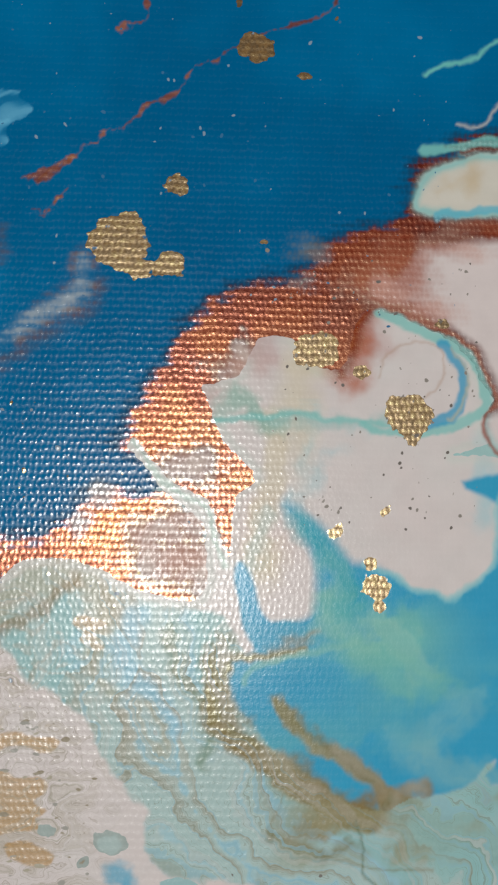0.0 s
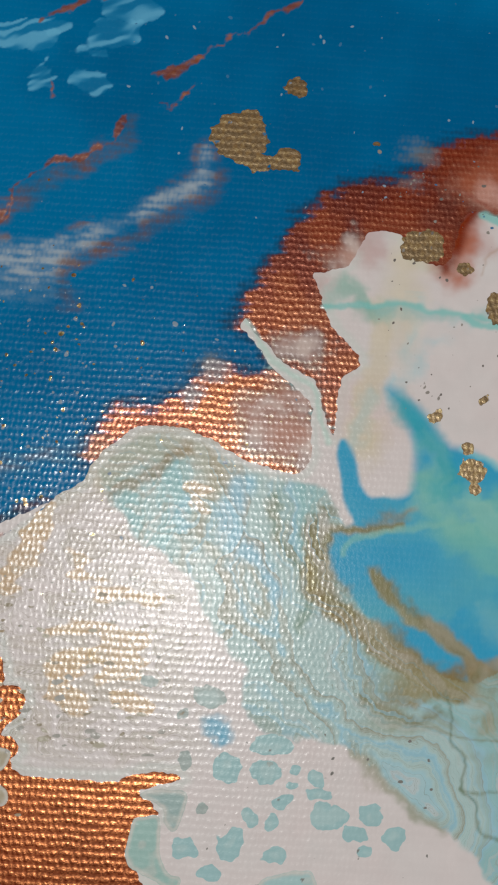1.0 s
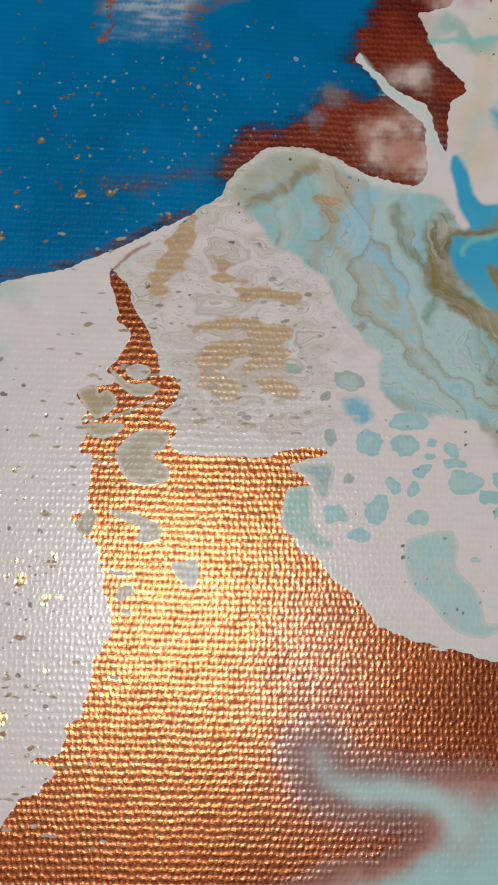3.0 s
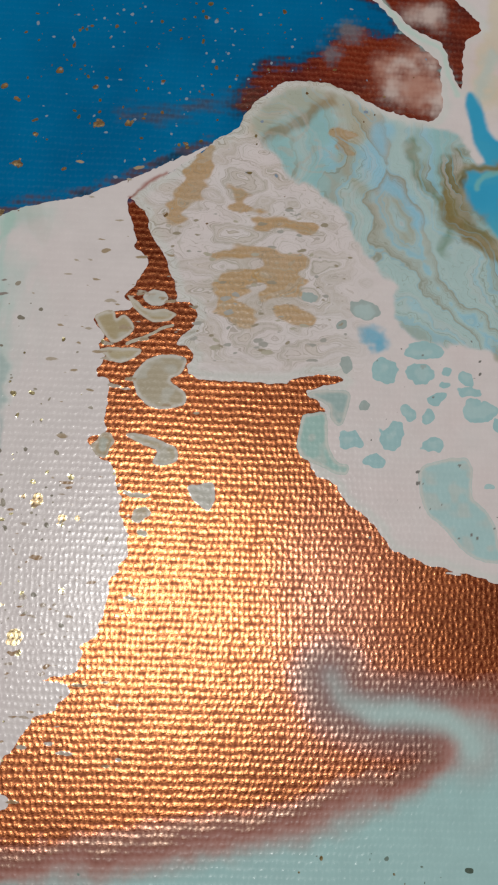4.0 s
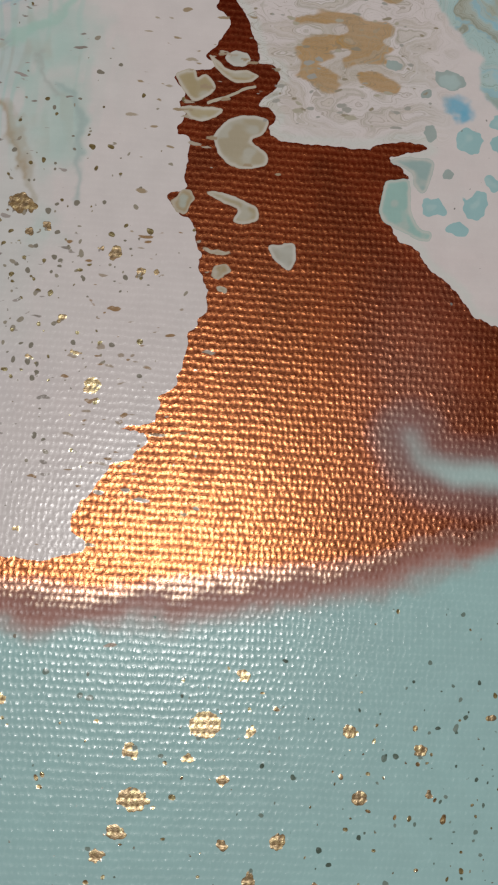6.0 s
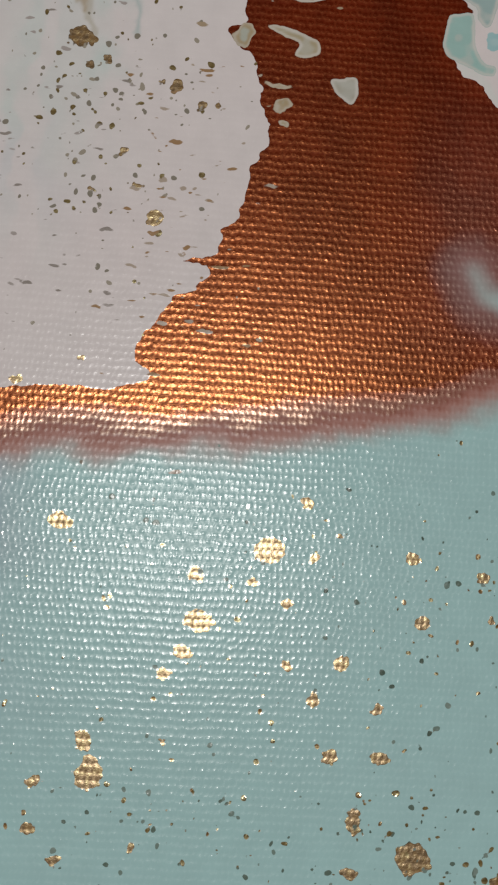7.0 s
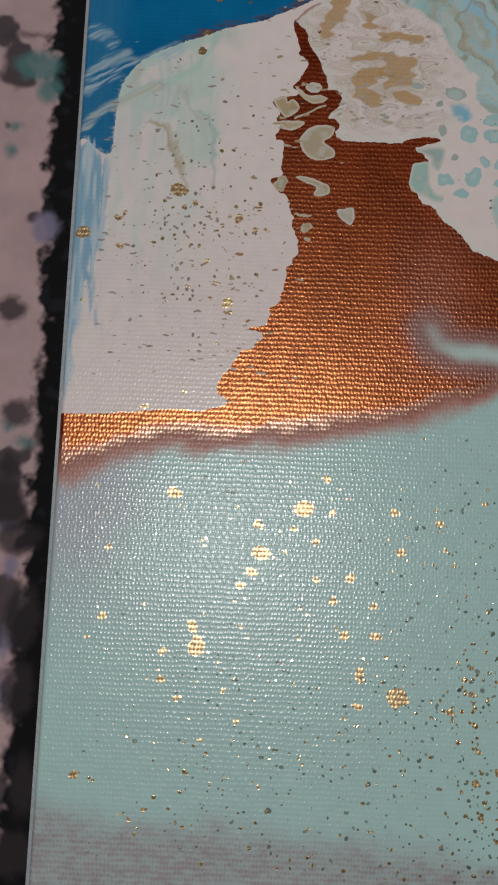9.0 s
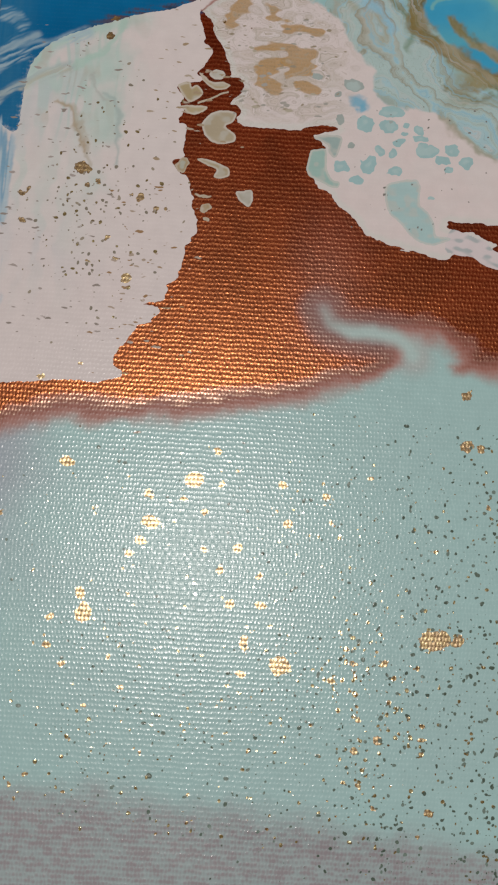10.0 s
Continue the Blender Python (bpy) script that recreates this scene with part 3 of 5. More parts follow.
LOBE_RIM = [
    (83.9, 77.2), (87.3, 76.0), (89.0, 74.9), (91.3, 74.5), (92.8, 73.8), (95.9, 75.9), (97.4, 78.2), (97.9, 83.0), (98.6, 86.5)]
BLUE_FLOW = [
    (61.4, 71.9), (60.4, 68.7), (61.6, 65.8), (64.0, 63.7), (65.6, 61.3)]
BLUE_FLOW_B = [
    (56.7, 70.7), (55.5, 68.4), (57.5, 66.4), (59.6, 64.3)]
SAND_FLOW = [
    (46.7, 71.6), (49.8, 74.4), (53.4, 75.9), (57.3, 75.6), (58.5, 71.6)]
SAND_FLOW_B = [
    (48.6, 70.4), (52.3, 73.3), (56.0, 75.3)]
HEART = [
    (41.3, 30.8), (42.4, 31.0), (42.9, 31.2), (43.9, 31.0), (44.0, 29.7), (43.7, 28.6), (43.1, 28.3), (42.0, 29.1), (41.4, 29.8)]
ISLET_HOOK = [
    (34.8, 36.0), (36.9, 35.9), (38.7, 35.1), (39.9, 34.6), (40.0, 33.2), (38.5, 32.7), (37.6, 33.1), (37.8, 34.3), (35.7, 35.1)]
ISLET_TOP = [
    (34.0, 51.1), (35.2, 50.5), (36.4, 49.6), (38.1, 49.7), (39.3, 49.2), (38.4, 48.3), (36.8, 48.2), (35.5, 49.1)]
ISLET_LEFT = [
    (30.6, 48.5), (32.4, 49.3), (33.0, 48.4), (33.8, 48.8), (35.0, 47.5), (34.1, 46.3), (32.8, 45.8), (31.8, 46.7)]
CREAM_FLOW = [
    (75.0, 91.7), (75.1, 88.3), (75.0, 85.3), (74.1, 82.8), (73.3, 79.8), (72.9, 76.4)]
HEAD_TEAL = [
    (68.3, 90.8), (69.8, 92.8), (71.8, 93.5), (73.7, 91.9), (76.1, 91.3)]
WEB_A = [
    (74.7, 51.5), (78.0, 50.2), (80.6, 49.3), (83.2, 48.5), (86.6, 48.1), (90.6, 48.0)]
WEB_B = [
    (83.3, 52.5), (83.7, 50.3), (83.7, 47.6), (85.3, 46.1), (85.1, 43.4), (86.5, 41.9), (86.8, 39.8), (88.8, 38.5)]
WEB_C = [
    (78.1, 51.5), (81.4, 52.6), (83.6, 53.9), (85.9, 54.7), (89.9, 55.8)]
WEB_D = [
    (65.4, 66.6), (66.6, 64.7), (67.9, 63.6), (69.7, 60.9), (72.0, 58.3), (74.9, 57.9), (75.9, 54.7), (74.7, 51.8)]
WISP_FOOT = [
    (56.9, 105.5), (56.7, 103.0), (54.3, 101.4), (50.5, 98.9), (46.4, 96.5), (43.5, 95.1), (41.8, 93.7), (41.3, 91.8), (42.4, 90.1)]
SMOKE_VEIN = [
    (32.0, 97.8), (34.8, 99.8), (37.0, 101.9), (39.8, 103.9), (42.8, 105.6)]
SMOKE_VEIN_B = [
    (42.7, 105.9), (44.7, 107.0), (46.5, 108.4), (47.2, 110.7)]
RED_VEIN_F = [
    (35.8, 121.0), (37.2, 122.6), (39.5, 123.9), (42.6, 124.7)]
RED_VEIN_G = [
    (48.4, 116.1), (50.6, 116.6), (51.9, 117.4), (53.6, 118.8)]
RED_VEIN_H = [
    (37.9, 114.9), (38.2, 114.1), (38.2, 112.5)]
RED_VEIN_I = [
    (49.6, 113.1), (50.9, 112.9), (52.4, 114.3), (53.4, 115.6)]
HEAD_TEAL_B = [
    (74.0, 91.5), (76.7, 91.6), (80.4, 91.4), (84.0, 91.2), (86.4, 91.7), (88.9, 89.9)]
GREEN_FLOW = [
    (70.6, 93.8), (73.0, 93.1), (72.2, 91.5), (74.1, 90.7), (73.1, 92.5)]
STRIP_SHADE = [
    (72.7, 76.8), (73.6, 79.8), (74.6, 82.3)]
SKY_BRIDGE = [
    (71.4, 76.1), (72.1, 73.1), (73.8, 71.5), (77.3, 71.4), (80.0, 72.7), (83.1, 74.0), (89.0, 74.3), (89.1, 67.6), (81.0, 67.4), (76.4, 66.8),
    (71.7, 65.7), (69.9, 66.4), (71.0, 68.0), (73.1, 68.9), (72.0, 71.1)]
OLIVE_BAND = [
    (67.9, 64.0), (69.7, 61.3), (72.3, 59.0), (74.9, 57.4), (77.9, 55.7), (80.5, 53.9), (83.7, 53.2)]
OLIVE_HOOK = [
    (79.1, 69.7), (76.2, 69.2), (74.0, 68.6), (71.7, 68.2), (70.2, 68.8), (69.0, 68.3), (68.5, 66.4), (69.5, 64.8), (71.0, 63.1), (72.7, 61.1)]
WEB_E = [
    (87.1, 54.4), (88.3, 52.2), (87.7, 50.3), (90.5, 49.7)]
WEB_F = [
    (85.0, 43.3), (86.7, 42.8), (88.9, 43.2), (91.2, 44.0)]
SKY_SWIRL = [
    (72.1, 65.4), (73.1, 67.1), (76.3, 68.1), (80.3, 68.8), (83.2, 69.5)]
OCHRE_H = [
    (46.4, 60.9), (49.6, 60.7), (51.6, 60.2), (53.8, 60.4), (53.6, 59.2), (50.8, 59.4), (48.1, 59.8)]
GREY_LEFT = [
    (16.2, 49.6), (17.2, 47.2), (18.9, 45.1)]
GREY_LEFT_B = [
    (18.9, 46.5), (20.4, 44.8), (21.5, 40.4), (21.7, 34.0)]
SAND_LEFT = [
    (10.8, 44.4), (13.4, 43.1), (14.9, 40.2), (16.3, 35.8)]
MINT_STROKE = [
    (13.9, 50.9), (17.5, 53.1), (19.7, 56.0), (21.0, 59.0)]
CREAM_LEFT = [
    (5.0, 45.9), (7.3, 47.7), (9.9, 49.5), (12.6, 50.1)]
GREEN_RIBBON = [
    (80.0, 77.9), (81.4, 76.2), (82.0, 73.9), (81.4, 71.5), (79.4, 70.3)]
GREEN_RIBBON_B = [
    (83.2, 69.5), (85.6, 70.8), (87.9, 69.6), (89.7, 66.8)]
RUST_LOBE = [
    (83.1, 99.8, 1.7, 3.6), (84.7, 97.8, 0.8, 1.5)]
LOBE_OVAL = [
    (85.8, 96.1), (86.1, 97.9), (87.6, 99.4), (89.6, 100.0), (91.7, 99.3), (92.5, 97.4), (91.8, 95.0), (90.6, 94.1)]
CREAM_ARC = [
    (93.1, 99.3), (94.4, 97.5), (94.9, 94.9), (93.8, 92.4), (92.9, 91.8)]
ISLAND_OCHRE = [
    (95.4, 117.4, 1.6, 1.9), (92.6, 116.5, 1, 0.7)]
ISLAND_BLUE = [
    (91.9, 113.5), (94.9, 113.7), (97.4, 114.2), (100.4, 114.2)]
TEAL_WASH = [
    (96.0, 51.4, 8.4, 5.3), (98.1, 55.5, 4, 2.7)]
RUST_EDGE = [
    (85.2, 103.4), (83.9, 101.9), (83.0, 99.8), (82.3, 97.7), (81.8, 96.9)]
ISLET_LENS = [
    (31.5, 45.2), (35.7, 45.2), (35.0, 44.1), (33.3, 43.7), (32.1, 44.2)]
ISLET_OVAL = [
    (35.7, 51.0), (36.8, 51.8), (38.2, 51.4), (38.3, 50.5), (37.1, 50.0), (36.2, 50.3)]
ISLET_STRING = [
    (34.3, 45.7), (36.5, 46.7), (38.9, 47.9)]
CREST_LINE = [
    (48.4, 69.9), (51.0, 71.6), (53.8, 73.8), (56.4, 75.1)]
SAND_RIB = [
    (58.7, 73.9), (58.5, 70.8), (56.9, 67.6), (59.2, 64.3)]
SAND_RIB_B = [
    (63.2, 62.8), (64.4, 60.3), (63.8, 58.2)]
GREEN_WEB = [
    (65.1, 70.6), (65.5, 66.9), (67.7, 64.0), (69.1, 61.5), (68.2, 58.0)]

OLIVE_MAIN = [
    (69.8, 67.1), (69.1, 63.9), (71.1, 60.7), (74.4, 58.0), (78.3, 55.4), (81.5, 53.3), (84.3, 52.5)]
OLIVE_RIVER = [
    (75.5, 63.6), (77.4, 61.5), (79.1, 59.1), (81.6, 58.8), (84.3, 56.7), (87.0, 54.3), (90.3, 53.0), (94.2, 51.7)]
OLIVE_FAN = [
    (87.0, 53.8), (90.3, 51.7), (94.2, 51.2), (96.9, 50.1)]
POOL_LIP = [
    (69.9, 68.2), (72.1, 68.4), (74.3, 68.2), (78.2, 68.8)]
POOL_GREEN = [
    (81.0, 72.1), (83.8, 68.8), (87.2, 66.7), (91.1, 66.1)]
INLET_GREEN = [
    (77.9, 81.0), (79.9, 79.0), (81.2, 77.1), (82.7, 74.6), (82.3, 72.7)]
POOL_CLOUD = [
    (88.2, 59.7), (91.0, 60.2), (92.7, 61.8), (94.1, 63.4)]
POOL_CLOUD_B = [
    (90.4, 58.6), (92.6, 57.0), (95.4, 56.5), (97.0, 55.4)]


# ---- paint engine ----
def hashed(ix, iy, seed):
    h = (ix.astype(np.int64) * 374761393 + iy.astype(np.int64) * 668265263 + seed * 974634541) & 0x7FFFFFFF
    h = ((h ^ (h >> 13)) * 1274126177) & 0x7FFFFFFF
    return ((h ^ (h >> 16)) & 0xFFFF).astype(np.float32) / 65535.0


def value_noise(x, y, scale, seed=0):
    """Smooth noise from 0 to 1 with cells of that many mm."""
    x, y = x / scale + 1000.0, y / scale + 1000.0
    ix, iy = np.floor(x), np.floor(y)
    fx, fy = x - ix, y - iy
    fx, fy = fx * fx * (3 - 2 * fx), fy * fy * (3 - 2 * fy)
    a, b = hashed(ix, iy, seed), hashed(ix + 1, iy, seed)
    c, d = hashed(ix, iy + 1, seed), hashed(ix + 1, iy + 1, seed)
    return ((a + (b - a) * fx) * (1 - fy) + (c + (d - c) * fx) * fy).astype(np.float32)


def cloud(x, y, scale, seed=0, octaves=4):
    total, size, weight = 0, 1.0, 0
    x, y = 0.87 * x + 0.49 * y, 0.87 * y - 0.49 * x
    for k in range(octaves):
        total = total + value_noise(x, y, scale * size, seed + 31 * k) * size
        weight += size
        size *= 0.55
        x, y = 0.8 * x - 0.6 * y + 17.3, 0.6 * x + 0.8 * y - 9.1
    return total / weight


def step(v, lo, hi):
    t = np.clip((v - lo) / (hi - lo), 0, 1)
    return t * t * (3 - 2 * t)


def rounded(points, closed=True, sub=4):
    """The points joined by a smooth curve."""
    p = np.array(points, dtype=np.float64)
    n = len(p)
    out = []
    for i in range(n if closed else n - 1):
        if closed:
            a, b, c, d = p[(i - 1) % n], p[i], p[(i + 1) % n], p[(i + 2) % n]
        else:
            a, b, c, d = p[max(i - 1, 0)], p[i], p[i + 1], p[min(i + 2, n - 1)]
        for k in range(sub):
            t = k / sub
            out.append(0.5 * (2 * b + (c - a) * t + (2 * a - 5 * b + 4 * c - d) * t * t + (3 * b - a - 3 * c + d) * t ** 3))
    if not closed:
        out.append(p[-1])
    return np.array(out)


class Film:
    """A rectangle of the painted surface: pigment, flake, gloss, thread relief and thickness at every point of a grid."""

    def __init__(self, x0, x1, y0, y1, dx, dy):
        self.xs, self.ys = np.linspace(x0, x1, round((x1 - x0) / dx) + 1), np.linspace(y0, y1, round((y1 - y0) / dy) + 1)
        gx, gy = np.meshgrid(self.xs, self.ys)
        self.x, self.y = gx.astype(np.float32), gy.astype(np.float32)
        shape = self.x.shape
        # three coats: the ground, the poured pools over it and the splashes on top, each with the distance inside its own edge
        self.coats = [np.zeros((*shape, 3), np.float32) for _ in range(3)]
        self.flakes = [np.zeros(shape, np.float32) for _ in range(3)]
        self.cover = [None, np.full(shape, -1.0, np.float32), np.full(shape, -1.0, np.float32)]
        self.on = (0,)
        self.flow, self.veil, self.fold = (np.zeros(shape, np.float32) for _ in range(3))
        self.gloss = np.full(shape, 0.3, np.float32)
        self.weave, self.lift = np.ones(shape, np.float32), np.zeros(shape, np.float32)
        self.region = np.zeros(shape, np.int32)
        self.all = (slice(None), slice(None))
        # the edge of a pool wavers a little
        self.wx = (cloud(self.x, self.y, 2.2, 5) - 0.5) * 0.8 + (cloud(self.x, self.y, 0.7, 6, 2) - 0.5) * 0.25
        self.wy = (cloud(self.x, self.y, 2.2, 7) - 0.5) * 0.8 + (cloud(self.x, self.y, 0.7, 8, 2) - 0.5) * 0.25

    def window(self, lo, hi):
        i0, i1 = np.searchsorted(self.ys, [lo[1], hi[1]])
        j0, j1 = np.searchsorted(self.xs, [lo[0], hi[0]])
        return (slice(max(i0 - 1, 0), i1 + 1), slice(max(j0 - 1, 0), j1 + 1))

    def inside(self, points, margin=3.0, waver=1.0, sub=4):
        """Window and signed distance to a closed outline, positive inside it."""
        p = rounded(points, True, sub)
        w = self.window(p.min(0) - margin, p.max(0) + margin)
        x, y = self.x[w] + waver * self.wx[w], self.y[w] + waver * self.wy[w]
        best, odd = np.full(x.shape, 1e6, np.float32), np.zeros(x.shape, bool)
        if x.size == 0:
            return w, best
        for (ax, ay), (bx, by) in zip(p, np.roll(p, -1, 0)):
            dx, dy = bx - ax, by - ay
            if abs(dx) + abs(dy) < 1e-9:
                continue
            px, py = x - np.float32(ax), y - np.float32(ay)
            t = np.clip((px * dx + py * dy) / (dx * dx + dy * dy), 0, 1)
            np.minimum(best, (px - t * dx) ** 2 + (py - t * dy) ** 2, out=best)
            if abs(dy) > 1e-9:
                odd ^= ((y >= min(ay, by)) & (y < max(ay, by)) & (px < (py / dy) * dx))
        return w, np.where(odd, 1, -1) * np.sqrt(best)

    def along(self, points, margin=2.0, waver=1.0):
        """Window and distance to an open curve."""
        p = rounded(points, False)
        w = self.window(p.min(0) - margin, p.max(0) + margin)
        x, y = self.x[w] + waver * self.wx[w], self.y[w] + waver * self.wy[w]
        best = np.full(x.shape, 1e6, np.float32)
        for (ax, ay), (bx, by) in zip(p[:-1], p[1:]):
            dx, dy = bx - ax, by - ay
            px, py = x - np.float32(ax), y - np.float32(ay)
            t = np.clip((px * dx + py * dy) / (dx * dx + dy * dy + 1e-12), 0, 1)
            np.minimum(best, (px - t * dx) ** 2 + (py - t * dy) ** 2, out=best)
        return w, np.sqrt(best)

    def oval(self, cx, cy, rx, ry, waver=0.5, grow=1.6):
        w = self.window((cx - rx * grow - 0.6, cy - ry * grow - 0.6), (cx + rx * grow + 0.6, cy + ry * grow + 0.6))
        x, y = self.x[w] + waver * self.wx[w] - cx, self.y[w] + waver * self.wy[w] - cy
        r = np.sqrt((x / rx) ** 2 + (y / ry) ** 2)
        return w, (1 - r) * min(rx, ry)

    def lay(self, w, mask, colour, flake=None, gloss=None, weave=None, lift=None, region=None):
        """Lays paint over what is there."""
        if mask.size == 0:
            return
        m = mask[..., None]
        for k in self.on:
            self.coats[k][w] = self.coats[k][w] * (1 - m) + m * np.asarray(colour, np.float32)
            if flake is not None:
                self.flakes[k][w] = self.flakes[k][w] * (1 - mask) + mask * flake
        for field, v in ((self.gloss, gloss), (self.weave, weave), (self.lift, lift)):
            if v is not None:
                field[w] = field[w] * (1 - mask) + mask * v
        if region is not None:
            self.region[w] = np.where(mask > 0.5, region, self.region[w])

    def stamp(self, w, d, coat, colour, flake=0.0, gloss=None, weave=None, lift=None, region=None):
        """A shape with a clean edge on one of the upper coats; d is the distance inside it."""
        if d.size == 0:
            return
        cov = self.cover[coat][w]
        take = (d > 0) | (d > cov)
        tint = np.broadcast_to(np.asarray(colour, np.float32), (*d.shape, 3))
        self.coats[coat][w] = np.where(take[..., None], tint, self.coats[coat][w])
        self.flakes[coat][w] = np.where(take, flake, self.flakes[coat][w])
        self.cover[coat][w] = np.maximum(cov, d)
        mask = step(d, -0.1, 0.1)
        for field, v in ((self.gloss, gloss), (self.weave, weave), (self.lift, lift)):
            if v is not None:
                field[w] = field[w] * (1 - mask) + mask * v
        if region is not None:
            self.region[w] = np.where(d > 0, region, self.region[w])


def srgb(r, g, b, gain=1.3):
    """Pigment from a screen colour of 0 to 255 under this light."""
    return np.array([min(0.9, gain * ((c / 255 + 0.055) / 1.055) ** 2.4 if c > 10 else gain * c / 255 / 12.92) for c in (r, g, b)], np.float32)


def blend(a, b, t):
    return a + (b - a) * t[..., None]


# kinds of paint: every one with a number of its own is a part
KINDS = {1: ("aqua_paint", "matt seafoam aqua paint"), 2: ("copper_paint", "metallic copper paint over coarse canvas"), 3: ("blue_paint", "deep blue paint"),
         4: ("white_paint", "glossy white paint with small craters"), 5: ("marbled_paint", "poured white, teal and ochre marbled paint"),
         6: ("sky_blue_paint", "smooth sky-blue paint pool"), 7: ("white_pool", "pinkish white paint pool"), 8: ("bronze_paint", "rust-bronze metallic paint"),
         9: ("grey_mauve_paint", "greyish mauve paint band"), 10: ("white_paint_tail", "thin pale tail of the pour across copper")}
AQUA, AQUA_GREY, MAUVE = srgb(158, 195, 194), srgb(158, 187, 188), srgb(136, 124, 130)
COPPER, COPPER_DARK, ROSE = np.array((0.15, 0.0095, 0.0011)), np.array((0.1, 0.005, 0.0006)), srgb(160, 124, 118)
BRONZE = np.array((0.24, 0.020, 0.0022))
BLUE, BLUE_DEEP = srgb(0, 106, 156), srgb(0, 92, 140)
WHITE, WHITE_PINK, MINT = srgb(209, 204, 203), srgb(211, 200, 199), srgb(172, 198, 192)
TEAL, TEAL_PALE, SKY = srgb(140, 184, 186), srgb(165, 192, 191), srgb(56, 156, 194)
SAND, OLIVE, OCHRE = srgb(172, 166, 150), srgb(118, 112, 72), srgb(176, 134, 72)
GOLD, GOLD_DARK = np.array((0.24, 0.12, 0.04)), np.array((0.12, 0.07, 0.03))
RUST = srgb(140, 62, 40)


PITCH_X, PITCH_Y, RELIEF = 0.55, 0.74, 0.09


def threads(x, y):
    """Relief of the plain weave, 0 to 1: the weft rows stand out, the warp notches them."""
    bend = (cloud(x, y, 9, 91, 2) - 0.5) * 0.4
    v = y / PITCH_Y + bend * 0.7 + (value_noise(x, y * 0.4, 1.6, 93) - 0.5) * 0.22
    u = x / PITCH_X + bend + 0.9 * value_noise(0.12 * x, np.floor(v) * 1.0, 1.0, 92) + (value_noise(x * 0.4, y, 1.0, 94) - 0.5) * 0.3
    iu, iv = np.floor(u), np.floor(v)
    su, sv = np.abs(np.sin(np.pi * u)), np.abs(np.sin(np.pi * v))
    # each thread dives under its neighbours in turn
    weft = sv ** 0.5 * (0.68 + 0.24 * np.sin(np.pi * u) * (1 - 2 * (iv % 2))) * (0.9 + 0.1 * np.sqrt(su))
    warp = su ** 0.5 * (0.50 - 0.28 * np.sin(np.pi * v) * (1 - 2 * (iu % 2)))
    height = 0.88 + 0.24 * (value_noise(x, y, 1.1, 95) - 0.5)
    # every crossing leans a little its own way
    lean = (hashed(iu, iv, 96) - 0.5) * (u - iu - 0.5) * 1.2 + (hashed(iu, iv, 97) - 0.5) * (v - iv - 0.5) * 1.8
    return height * np.maximum(weft, warp) + lean * su * sv


